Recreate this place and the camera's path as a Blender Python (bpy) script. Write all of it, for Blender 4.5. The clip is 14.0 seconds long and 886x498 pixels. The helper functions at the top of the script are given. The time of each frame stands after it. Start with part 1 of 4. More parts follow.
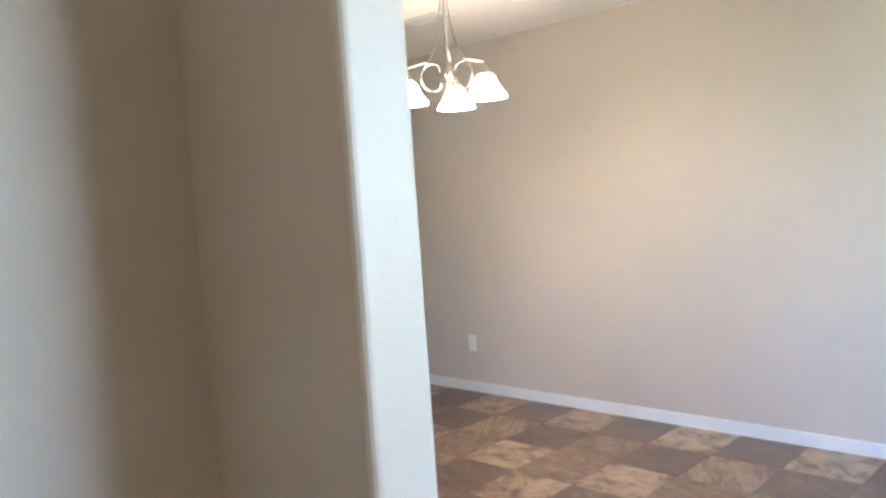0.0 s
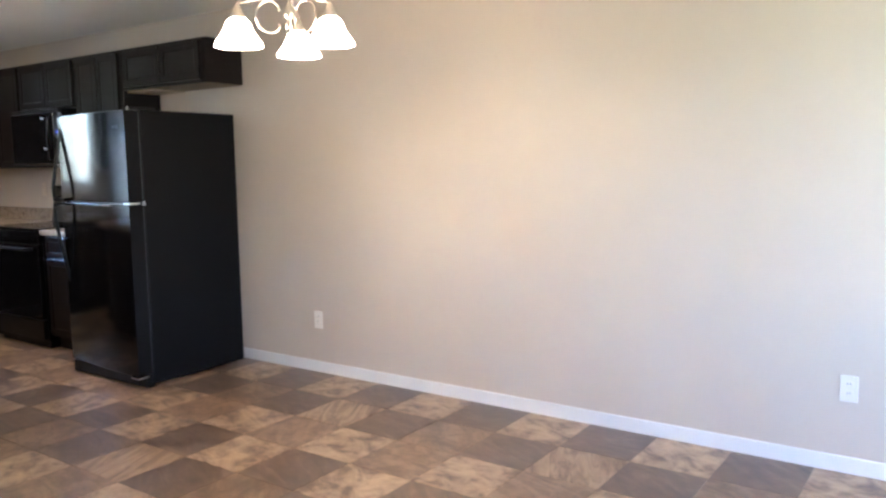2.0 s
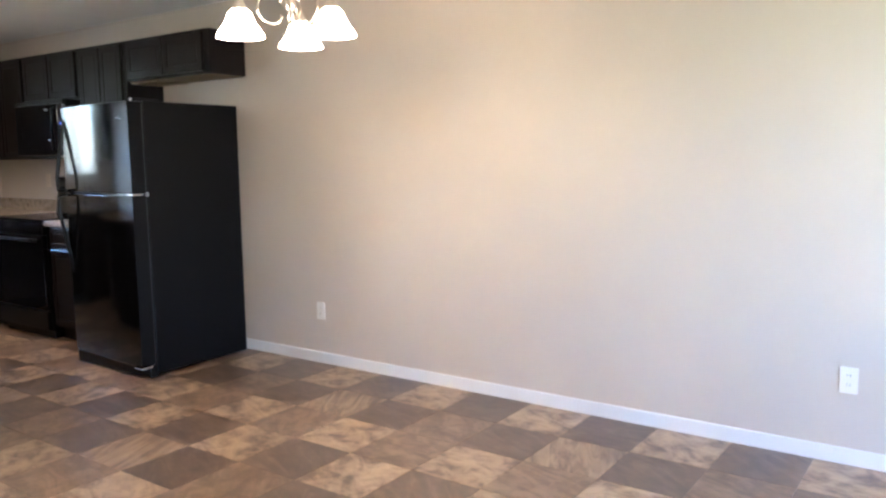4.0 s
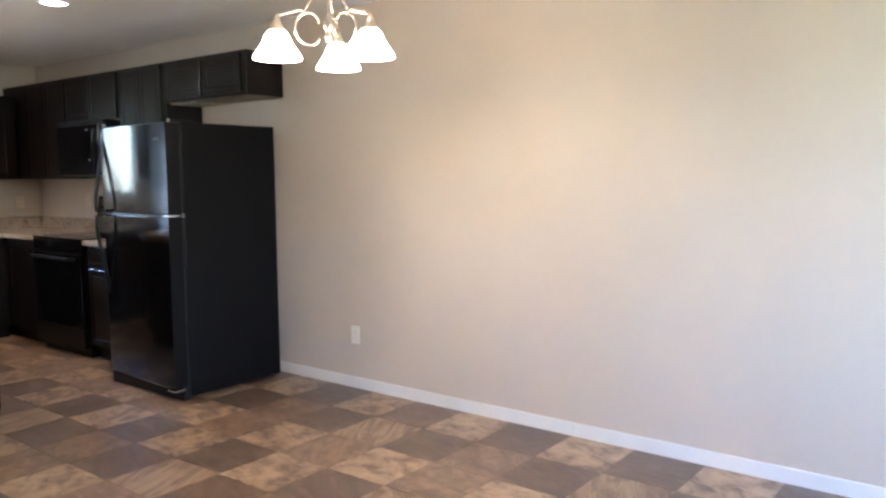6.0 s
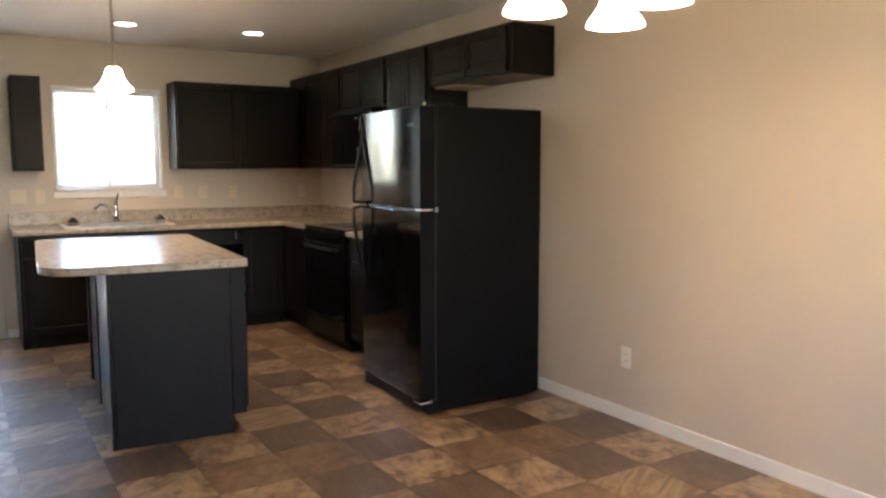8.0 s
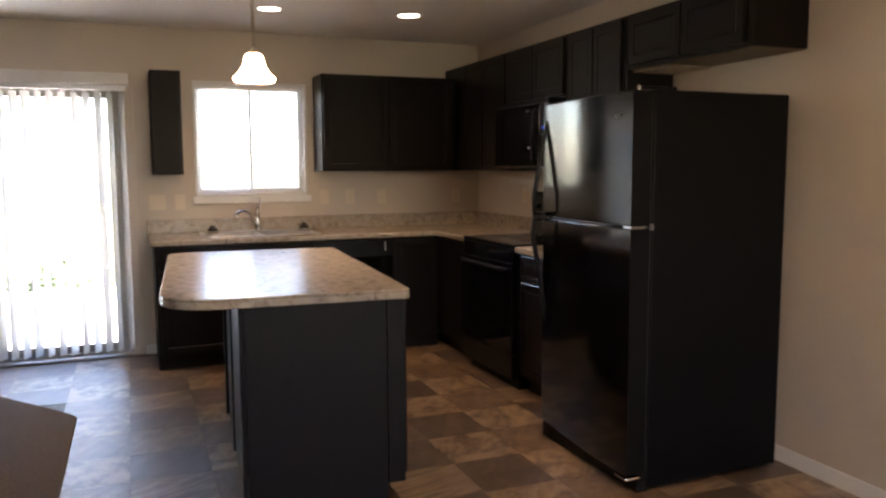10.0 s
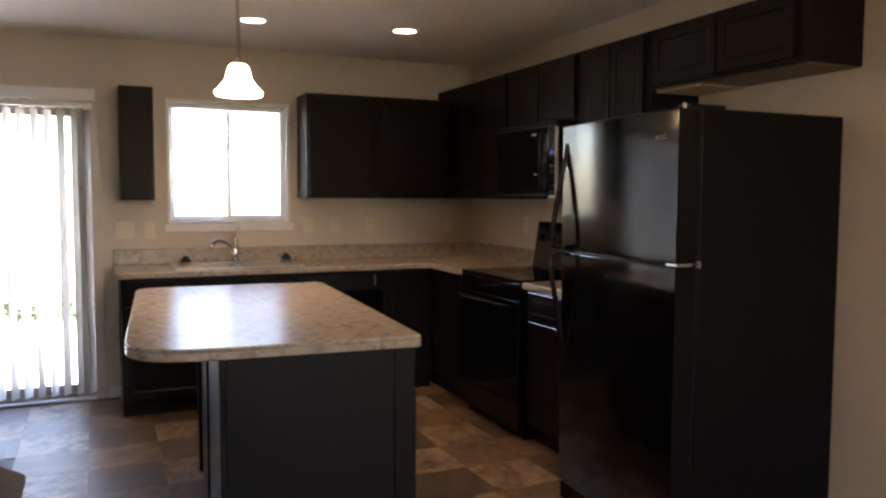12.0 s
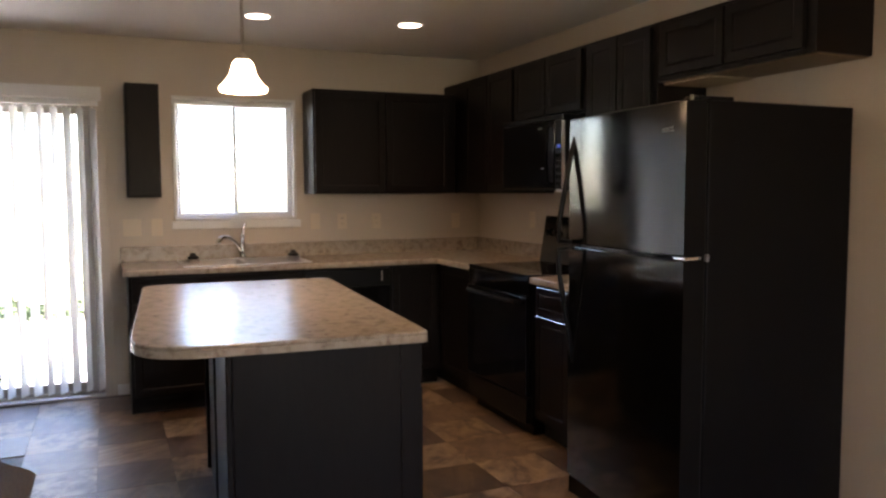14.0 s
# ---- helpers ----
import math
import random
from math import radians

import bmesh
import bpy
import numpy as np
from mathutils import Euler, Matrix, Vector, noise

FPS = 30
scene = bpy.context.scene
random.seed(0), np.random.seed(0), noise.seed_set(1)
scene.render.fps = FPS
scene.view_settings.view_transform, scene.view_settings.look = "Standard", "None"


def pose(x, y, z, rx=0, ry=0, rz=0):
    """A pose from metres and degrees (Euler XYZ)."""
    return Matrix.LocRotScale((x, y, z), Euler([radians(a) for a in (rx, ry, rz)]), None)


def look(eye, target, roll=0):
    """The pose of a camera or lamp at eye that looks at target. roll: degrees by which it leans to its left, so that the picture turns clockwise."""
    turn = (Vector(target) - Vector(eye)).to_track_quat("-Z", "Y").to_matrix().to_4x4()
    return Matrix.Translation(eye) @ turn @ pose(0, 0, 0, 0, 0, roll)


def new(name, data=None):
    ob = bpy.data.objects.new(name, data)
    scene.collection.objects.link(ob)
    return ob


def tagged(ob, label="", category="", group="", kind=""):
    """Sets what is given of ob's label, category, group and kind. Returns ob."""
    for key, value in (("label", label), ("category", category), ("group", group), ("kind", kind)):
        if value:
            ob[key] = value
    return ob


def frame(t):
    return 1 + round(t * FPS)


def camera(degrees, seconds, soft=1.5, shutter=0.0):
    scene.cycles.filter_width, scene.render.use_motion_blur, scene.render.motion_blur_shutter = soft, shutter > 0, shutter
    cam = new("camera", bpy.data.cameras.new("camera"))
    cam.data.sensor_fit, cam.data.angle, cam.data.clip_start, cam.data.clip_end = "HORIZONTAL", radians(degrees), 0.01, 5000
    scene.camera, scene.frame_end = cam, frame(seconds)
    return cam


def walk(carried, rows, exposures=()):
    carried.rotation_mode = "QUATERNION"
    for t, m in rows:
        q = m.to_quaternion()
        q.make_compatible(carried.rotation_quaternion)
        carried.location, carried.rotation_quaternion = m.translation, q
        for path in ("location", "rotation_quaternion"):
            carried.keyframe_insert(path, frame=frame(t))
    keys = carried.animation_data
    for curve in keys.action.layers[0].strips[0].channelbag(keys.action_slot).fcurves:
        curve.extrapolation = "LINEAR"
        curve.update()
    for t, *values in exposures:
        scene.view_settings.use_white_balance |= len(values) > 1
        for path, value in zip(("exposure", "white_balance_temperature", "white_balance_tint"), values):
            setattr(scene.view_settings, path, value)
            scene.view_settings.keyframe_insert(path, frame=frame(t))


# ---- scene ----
cam = camera(59.4, 14.0, soft=2.5)
PATH = [
    (0, (7.905, -4.072, 1.410), (6.515, -2.641, 1.276), -3.98),
    (0.5, (7.805, -3.886, 1.385), (6.540, -2.347, 1.208), -2.35),
    (1, (7.765, -3.737, 1.374), (6.537, -2.168, 1.199), 0.22),
    (1.5, (7.752, -3.705, 1.379), (6.563, -2.109, 1.190), 0.35),
    (2, (7.748, -3.672, 1.372), (6.612, -2.041, 1.150), -0.86),
    (2.5, (7.755, -3.676, 1.373), (6.616, -2.050, 1.130), -0.76),
    (5, (7.767, -3.669, 1.360), (6.612, -2.052, 1.133), -1.02),
    (5.5, (7.757, -3.650, 1.362), (6.587, -2.040, 1.170), -1.05),
    (6, (7.689, -3.592, 1.388), (6.470, -2.018, 1.196), -0.50),
    (6.5, (7.579, -3.482, 1.381), (6.272, -1.977, 1.214), -0.84),
    (7, (7.471, -3.398, 1.392), (6.080, -1.972, 1.221), -1.75),
    (7.5, (7.358, -3.193, 1.406), (5.796, -1.960, 1.201), -1.95),
    (8, (7.179, -3.026, 1.376), (5.487, -1.980, 1.169), -0.09),
    (8.5, (6.921, -2.950, 1.374), (5.156, -2.033, 1.166), 0.10),
    (8.7, (6.800, -2.891, 1.395), (5.007, -2.029, 1.189), -0.10),
    (10.8, (5.978, -2.791, 1.403), (4.119, -2.077, 1.219), -0.09),
    (11, (5.926, -2.777, 1.399), (4.064, -2.066, 1.237), 0.21),
    (11.5, (5.783, -2.816, 1.403), (3.939, -2.049, 1.287), -0.37),
    (12, (5.735, -2.809, 1.398), (3.912, -1.998, 1.260), 0.23),
    (12.5, (5.739, -2.806, 1.400), (3.901, -2.028, 1.273), 0.24),
    (13, (5.738, -2.798, 1.400), (3.896, -2.031, 1.262), 0.15),
    (13.5, (5.733, -2.797, 1.402), (3.899, -2.010, 1.267), -0.44),
    (14, (5.724, -2.795, 1.396), (3.894, -2.004, 1.246), -0.22),
]
EXPOSURES = [
    (0.0, 4.82, 5350, 11),
    (0.5, 4.84, 5350, 11),
    (1.0, 4.94, 5350, 12),
    (1.5, 5.01, 5490, 13.5),
    (2.5, 5.09, 5490, 13.5),
    (5.0, 5.09, 5490, 13.5),
    (5.5, 5.01, 5490, 13.5),
    (6.0, 5.01, 5490, 13.5),
    (6.5, 5.05, 5490, 13.5),
    (7.0, 4.66, 5540, 13.5),
    (7.5, 4.74, 5940, 13),
    (8.0, 4.63, 6750, 16),
    (8.7, 4.47, 7300, 20),
    (10.8, 3.86, 7250, 23.5),
    (14.0, 3.82, 7250, 23.5),
]
walk(cam, [(t, look(eye, target, roll)) for t, eye, target, roll in PATH], EXPOSURES)

# ---- world, sun and large lights ----
world = bpy.data.worlds.new("sky")
scene.world = world
world.use_nodes = True
wn = world.node_tree
sky = wn.nodes.new("ShaderNodeTexSky")
sky.sky_type = "NISHITA"
sky.sun_disc = False
sky.sun_elevation = radians(52)
sky.sun_rotation = radians(170)
wn.links.new(sky.outputs[0], wn.nodes["Background"].inputs[0])
wn.nodes["Background"].inputs[1].default_value = 0.15
sun = new("sun", bpy.data.lights.new("sun", "SUN"))
sun.data.energy, sun.data.angle, sun.data.color = 5.0, radians(0.5), (1.0, 0.95, 0.88)
sun.matrix_world = look((0, -6, 9), (-1.0, 0, 0))


def area_lamp(name, eye, target, w, h, energy, color):
    lamp = new(name, bpy.data.lights.new(name, "AREA"))
    lamp.data.shape, lamp.data.size, lamp.data.size_y = "RECTANGLE", w, h
    lamp.data.energy, lamp.data.color = energy, color
    lamp.matrix_world = look(eye, target)
    return lamp


area_lamp("window_daylight", (9.58, -1.7, 1.5), (5.0, -1.7, 1.3), 1.9, 1.3, 0.28, (0.64, 0.83, 1.0))


def point_lamp(name, at, energy, radius, color=(1.0, 0.76, 0.52)):
    lamp = new(name, bpy.data.lights.new(name, "POINT"))
    lamp.data.energy, lamp.data.shadow_soft_size, lamp.data.color = energy, radius, color
    lamp.location = at
    return lamp


# ---- materials ----
def mat(name, base, rough=0.5, metal=0.0, spec=0.5):
    m = bpy.data.materials.new(name)
    m.use_nodes = True
    b = m.node_tree.nodes["Principled BSDF"]
    b.inputs["Base Color"].default_value = (*base, 1)
    b.inputs["Roughness"].default_value = rough
    b.inputs["Metallic"].default_value = metal
    b.inputs["Specular IOR Level"].default_value = spec
    return m


def node(m, kind, **sets):
    n = m.node_tree.nodes.new(kind)
    for k, v in sets.items():
        n.inputs[k.replace("_", " ")].default_value = v
    return n


def link(m, a, b):
    m.node_tree.links.new(a, b)


def bsdf(m):
    return m.node_tree.nodes["Principled BSDF"]


def coords(m, scale=(1, 1, 1)):
    tc, mp = node(m, "ShaderNodeTexCoord"), node(m, "ShaderNodeMapping")
    mp.inputs["Scale"].default_value = scale
    link(m, tc.outputs["Object"], mp.inputs["Vector"])
    return mp.outputs["Vector"]


def vary(m, stops, scale, stretch=(1, 1, 1), detail=5.0, vec=None, distort=0.0, rough=0.55):
    """Colour from noise through a ramp; returns the noise output."""
    n = node(m, "ShaderNodeTexNoise", Scale=scale, Detail=detail, Distortion=distort, Roughness=rough)
    link(m, vec or coords(m, stretch), n.inputs["Vector"])
    r = node(m, "ShaderNodeValToRGB")
    els = r.color_ramp.elements
    while len(els) < len(stops):
        els.new(0.5)
    for e, (p, c) in zip(els, stops):
        e.position, e.color = p, (*c, 1)
    link(m, n.outputs["Fac"], r.inputs["Fac"])
    link(m, r.outputs["Color"], bsdf(m).inputs["Base Color"])
    return n.outputs["Fac"]


def bump(m, scale, strength, distance=0.002, stretch=(1, 1, 1), detail=3.0):
    n = node(m, "ShaderNodeTexNoise", Scale=scale, Detail=detail)
    link(m, coords(m, stretch), n.inputs["Vector"])
    b = node(m, "ShaderNodeBump", Strength=strength, Distance=distance)
    link(m, n.outputs["Fac"], b.inputs["Height"])
    link(m, b.outputs["Normal"], bsdf(m).inputs["Normal"])
    return n


def shade(c, f):
    return tuple(v * f for v in c)


def paint(name, c, rough, texture=90, strength=0.25):
    m = mat(name, c, rough)
    vary(m, [(0.3, shade(c, 0.96)), (0.7, shade(c, 1.03))], 1.3, detail=6)
    bump(m, texture, strength, 0.0015)
    return m


M_WALL = paint("greige_wall_paint", (0.60, 0.53, 0.45), 0.42, 110, 0.22)
M_CEIL = paint("ceiling_texture", (0.84, 0.82, 0.78), 0.8, 45, 0.5)
M_TRIM = paint("white_trim", (0.78, 0.78, 0.77), 0.35, 30, 0.04)
M_WHITE = mat("white_plastic", (0.80, 0.78, 0.72), 0.35)
M_ALMOND = mat("almond_plastic", (0.70, 0.61, 0.48), 0.3)
M_SLOT = mat("dark_slot", (0.05, 0.045, 0.04), 0.6)
# taupe carries the shade on the door frame in its colour
M_DOOR_FRAME = mat("shaded_door_vinyl", (0.36, 0.33, 0.29), 0.4)
M_VINYL_FRAME = mat("white_vinyl", (0.82, 0.82, 0.82), 0.35)

M_ESP = mat("espresso_wood", (0.010, 0.007, 0.006), 0.42, spec=0.16)
vary(M_ESP, [(0.3, (0.0068, 0.0048, 0.0045)), (0.7, (0.0092, 0.0064, 0.0059))], 9, (6, 6, 0.7), 8)
bump(M_ESP, 60, 0.015, 0.001, (5, 5, 0.5))
M_ESP_IN = mat("raw_cabinet_underside", (0.26, 0.18, 0.11), 0.6)
vary(M_ESP_IN, [(0.3, (0.21, 0.145, 0.085)), (0.7, (0.30, 0.215, 0.13))], 12, (1, 8, 1))

# paler underside colour with the reflected light painted in
M_LIT_UNDER = mat("lit_underside", (0.50, 0.40, 0.28), 0.6)
vary(M_LIT_UNDER, [(0.3, (0.44, 0.34, 0.23)), (0.7, (0.55, 0.45, 0.32))], 10, (8, 1, 1))

M_BLACK = mat("gloss_black_enamel", (0.0035, 0.0035, 0.004), 0.11, spec=0.5)
bump(M_BLACK, 240, 0.05, 0.0005)
M_BLACK_SIDE = mat("textured_black_steel", (0.0038, 0.0036, 0.0043), 0.42, spec=0.11)
bump(M_BLACK_SIDE, 320, 0.25, 0.0008)
M_BLACK_PLASTIC = mat("black_plastic", (0.005, 0.005, 0.0055), 0.36, spec=0.2)
M_GLASS_BLACK = mat("black_glass", (0.004, 0.004, 0.005), 0.06, spec=0.2)
M_RUBBER = mat("black_rubber", (0.015, 0.015, 0.015), 0.7)
M_CHROME = mat("chrome", (0.75, 0.75, 0.76), 0.09, 1.0)
M_DULL = mat("dull_steel", (0.30, 0.30, 0.31), 0.35, 1.0)
M_STEEL = mat("brushed_steel", (0.55, 0.55, 0.55), 0.3, 1.0)
bump(M_STEEL, 40, 0.1, 0.0005, (1, 30, 1))
# near-white base colour stands for what the film reflects
M_FOIL = mat("crinkled_film", (0.92, 0.92, 0.94), 0.3, 0.0, 1.0)
M_NICKEL = mat("satin_nickel", (0.55, 0.50, 0.43), 0.28, 1.0)

M_LAM = mat("speckled_laminate", (0.45, 0.40, 0.33), 0.26)
vary(M_LAM, [(0.32, (0.20, 0.155, 0.12)), (0.41, (0.31, 0.257, 0.205)), (0.52, (0.40, 0.342, 0.278)), (0.72, (0.455, 0.395, 0.325))], 22, detail=9, distort=0.5, rough=0.68)
bump(M_LAM, 300, 0.03, 0.0004)

M_CARPET = mat("brown_carpet", (0.16, 0.12, 0.09), 0.95, spec=0.1)
vary(M_CARPET, [(0.30, (0.085, 0.062, 0.046)), (0.50, (0.150, 0.113, 0.085)), (0.70, (0.205, 0.158, 0.120))], 95, detail=6, rough=0.75)
bump(M_CARPET, 170, 1.0, 0.008)


def tile_material(name, stops, turn_deg, stretch, smudge):
    """Sheet vinyl printed as slate: veins along one direction, smudges, moved on from piece to piece."""
    m = mat(name, stops[1][1], 0.42, spec=0.55)
    bsdf(m).inputs["Coat Weight"].default_value = 0.8
    bsdf(m).inputs["Coat Roughness"].default_value = 0.50
    bsdf(m).inputs["Coat IOR"].default_value = 1.6
    tc, info = node(m, "ShaderNodeTexCoord"), node(m, "ShaderNodeObjectInfo")
    turn = node(m, "ShaderNodeMapRange")
    turn.inputs["To Min"].default_value = radians(turn_deg - 22)
    turn.inputs["To Max"].default_value = radians(turn_deg + 22)
    link(m, info.outputs["Random"], turn.inputs["Value"])
    rot = node(m, "ShaderNodeVectorRotate")
    rot.rotation_type = "Z_AXIS"
    link(m, tc.outputs["Object"], rot.inputs["Vector"])
    link(m, turn.outputs[0], rot.inputs["Angle"])
    off = node(m, "ShaderNodeMath")
    off.operation = "MULTIPLY"
    off.inputs[1].default_value = 37.0
    link(m, info.outputs["Random"], off.inputs[0])
    add = node(m, "ShaderNodeVectorMath")
    link(m, rot.outputs[0], add.inputs[0])
    link(m, off.outputs[0], add.inputs[1])
    mp = node(m, "ShaderNodeMapping")
    mp.inputs["Scale"].default_value = stretch
    link(m, add.outputs[0], mp.inputs["Vector"])
    vein = node(m, "ShaderNodeTexNoise", Scale=1.0, Detail=7.0, Distortion=1.4, Roughness=0.6)
    link(m, mp.outputs[0], vein.inputs["Vector"])
    spot = node(m, "ShaderNodeTexNoise", Scale=9.5, Detail=7.0, Distortion=0.6, Roughness=0.6)
    link(m, add.outputs[0], spot.inputs["Vector"])
    both = node(m, "ShaderNodeMix")
    both.data_type = "FLOAT"
    both.inputs[0].default_value = smudge
    link(m, vein.outputs["Fac"], both.inputs[2])
    link(m, spot.outputs["Fac"], both.inputs[3])
    ramp = node(m, "ShaderNodeValToRGB")
    els = ramp.color_ramp.elements
    while len(els) < len(stops):
        els.new(0.5)
    for e, (p, c) in zip(els, stops):
        e.position, e.color = p, (*c, 1)
    link(m, both.outputs[0], ramp.inputs["Fac"])
    link(m, ramp.outputs["Color"], bsdf(m).inputs["Base Color"])
    bump(m, 70, 0.08, 0.0006)
    return m


M_TILE_L = tile_material("pale_slate_vinyl", ((0.38, (0.067, 0.037, 0.019)), (0.45, (0.178, 0.107, 0.060)), (0.50, (0.291, 0.191, 0.113)), (0.60, (0.428, 0.301, 0.187))), 25, (4.0, 9.0, 1.0), 0.55)
M_TILE_S = tile_material("veined_slate_vinyl", ((0.36, (0.097, 0.055, 0.032)), (0.47, (0.204, 0.127, 0.074)), (0.53, (0.291, 0.192, 0.114)), (0.64, (0.377, 0.264, 0.165))), 70, (2.5, 16.0, 1.0), 0.2)
M_TILE_M = tile_material("mid_slate_vinyl", ((0.38, (0.086, 0.048, 0.026)), (0.48, (0.153, 0.089, 0.050)), (0.55, (0.219, 0.133, 0.077)), (0.66, (0.291, 0.187, 0.111))), 30, (4.0, 11.0, 1.0), 0.5)
M_TILE_D = tile_material("dark_slate_vinyl", ((0.36, (0.049, 0.026, 0.016)), (0.46, (0.080, 0.045, 0.027)), (0.54, (0.109, 0.064, 0.040)), (0.66, (0.173, 0.107, 0.066))), 20, (3.0, 11.0, 1.0), 0.35)
M_JOINT = mat("vinyl_joint", (0.085, 0.062, 0.047), 0.5)

M_GRASS = mat("lawn", (0.14, 0.15, 0.07), 0.9)
vary(M_GRASS, [(0.3, (0.11, 0.12, 0.055)), (0.7, (0.20, 0.20, 0.11))], 6, detail=8)
M_CONC = mat("patio_concrete", (0.45, 0.43, 0.40), 0.8)
vary(M_CONC, [(0.3, (0.55, 0.53, 0.50)), (0.7, (0.66, 0.64, 0.61))], 5, detail=8)
M_LEAF = mat("shrub_leaf", (0.09, 0.12, 0.055), 0.6)
M_FENCE = mat("fence_wood", (0.38, 0.30, 0.22), 0.8)
vary(M_FENCE, [(0.3, (0.32, 0.25, 0.18)), (0.7, (0.45, 0.36, 0.27))], 4, (6, 6, 0.5))


def glow(name, color, strength, base=(0.9, 0.85, 0.75)):
    m = mat(name, base, 0.3)
    b = bsdf(m)
    b.inputs["Emission Color"].default_value = (*color, 1)
    b.inputs["Emission Strength"].default_value = strength
    return m


M_SHADE = glow("lit_frosted_glass", (1.0, 0.74, 0.47), 1.5)
M_BULB = glow("lit_bulb", (1.0, 0.85, 0.65), 2.0)
M_CANLENS = glow("lit_downlight", (1.0, 0.88, 0.70), 1.0)
M_LED = glow("blue_display", (0.05, 0.15, 1.0), 0.07, (0.02, 0.02, 0.05))

M_VANE = mat("vertical_blind_vinyl", (0.78, 0.77, 0.74), 0.45)
trans = M_VANE.node_tree.nodes.new("ShaderNodeBsdfTranslucent")
trans.inputs["Color"].default_value = (0.80, 0.79, 0.76, 1)
mixed = M_VANE.node_tree.nodes.new("ShaderNodeMixShader")
mixed.inputs[0].default_value = 0.46
link(M_VANE, bsdf(M_VANE).outputs[0], mixed.inputs[1])
link(M_VANE, trans.outputs[0], mixed.inputs[2])
link(M_VANE, mixed.outputs[0], M_VANE.node_tree.nodes["Material Output"].inputs["Surface"])

M_SCREEN = mat("insect_screen_mesh", (0.06, 0.06, 0.065), 0.7)
see = node(M_SCREEN, "ShaderNodeBsdfTransparent")
part_open = node(M_SCREEN, "ShaderNodeMixShader")
part_open.inputs[0].default_value = 0.7
link(M_SCREEN, bsdf(M_SCREEN).outputs[0], part_open.inputs[1])
link(M_SCREEN, see.outputs[0], part_open.inputs[2])
link(M_SCREEN, part_open.outputs[0], M_SCREEN.node_tree.nodes["Material Output"].inputs["Surface"])

M_PANE = bpy.data.materials.new("window_glass")
M_PANE.use_nodes = True
pb = bsdf(M_PANE)
pb.inputs["Base Color"].default_value = (0.86, 0.94, 1, 1)
pb.inputs["Roughness"].default_value = 0.0
pb.inputs["Transmission Weight"].default_value = 1.0
pb.inputs["IOR"].default_value = 1.05


# ---- mesh helpers ----
def thing(name, at, label, category, group="", kind=""):
    ob = new(name)
    ob.location = at
    ob.empty_display_size = 0.1
    return tagged(ob, label, category, group, kind)


def mesh_of(name, bm, material):
    me = bpy.data.meshes.new(name)
    bm.normal_update()
    bm.to_mesh(me)
    bm.free()
    for m in material if isinstance(material, (list, tuple)) else [material]:
        me.materials.append(m)
    return me


def part(name, bm, material, parent, label="", smooth=False):
    """Links a bmesh, given in world metres, as one mesh under a thing or a part."""
    me = mesh_of(name, bm, material)
    if smooth:
        for p in me.polygons:
            p.use_smooth = True
    ob = new(name, me)
    ob.parent = parent
    if parent.type == "EMPTY":
        ob.matrix_parent_inverse = Matrix.Translation(-parent.location)
    return tagged(ob, label)


def solid(name, bm, material, label, category, group="", kind=""):
    return tagged(new(name, mesh_of(name, bm, material)), label, category, group, kind)


def box(x0, y0, z0, x1, y1, z1, bevel=0.0, bm=None, seg=2):
    b = bmesh.new()
    bmesh.ops.create_cube(b, size=1)
    for v in b.verts:
        v.co = Vector(((x0 + x1) / 2 + v.co.x * (x1 - x0), (y0 + y1) / 2 + v.co.y * (y1 - y0), (z0 + z1) / 2 + v.co.z * (z1 - z0)))
    if bevel:
        bmesh.ops.bevel(b, geom=b.edges[:], offset=bevel, segments=seg, affect="EDGES", profile=0.5)
    if bm is None:
        return b
    return join(bm, b)


def join(bm, other):
    me = bpy.data.meshes.new("joined")
    other.to_mesh(me)
    other.free()
    bm.from_mesh(me)
    bpy.data.meshes.remove(me)
    return bm


def lathe(profile, at, steps=32, bm=None):
    """A turned shape from (radius, height) pairs round the upright through at."""
    b = bm or bmesh.new()
    rings = []
    for r, z in profile:
        rings.append([b.verts.new((at[0] + r * math.cos(2 * math.pi * k / steps), at[1] + r * math.sin(2 * math.pi * k / steps), at[2] + z)) for k in range(steps)])
    for lo, hi in zip(rings, rings[1:]):
        for k in range(steps):
            b.faces.new((lo[k], lo[(k + 1) % steps], hi[(k + 1) % steps], hi[k]))
    return b


def caps(b):
    bmesh.ops.holes_fill(b, edges=[e for e in b.edges if len(e.link_faces) == 1], sides=0)
    bmesh.ops.recalc_face_normals(b, faces=b.faces[:])
    return b


def tube(points, radius, steps=10, bm=None, flat=1.0):
    """A round rod along points; radius may be one number or one per point."""
    b = bm or bmesh.new()
    pts = [Vector(p) for p in points]
    rad = radius if isinstance(radius, (list, tuple)) else [radius] * len(pts)
    rings, side = [], None
    for i, p in enumerate(pts):
        d = (pts[min(i + 1, len(pts) - 1)] - pts[max(i - 1, 0)]).normalized()
        if side is None:
            side = d.cross(Vector((0, 0, 1)) if abs(d.z) < 0.9 else Vector((1, 0, 0))).normalized()
        side = (side - d * side.dot(d)).normalized()
        up = d.cross(side)
        rings.append([b.verts.new(p + rad[i] * (side * math.cos(2 * math.pi * k / steps) + up * flat * math.sin(2 * math.pi * k / steps))) for k in range(steps)])
    for lo, hi in zip(rings, rings[1:]):
        for k in range(steps):
            b.faces.new((lo[k], lo[(k + 1) % steps], hi[(k + 1) % steps], hi[k]))
    b.faces.new(rings[0][::-1])
    b.faces.new(rings[-1])
    bmesh.ops.recalc_face_normals(b, faces=b.faces[:])
    return b


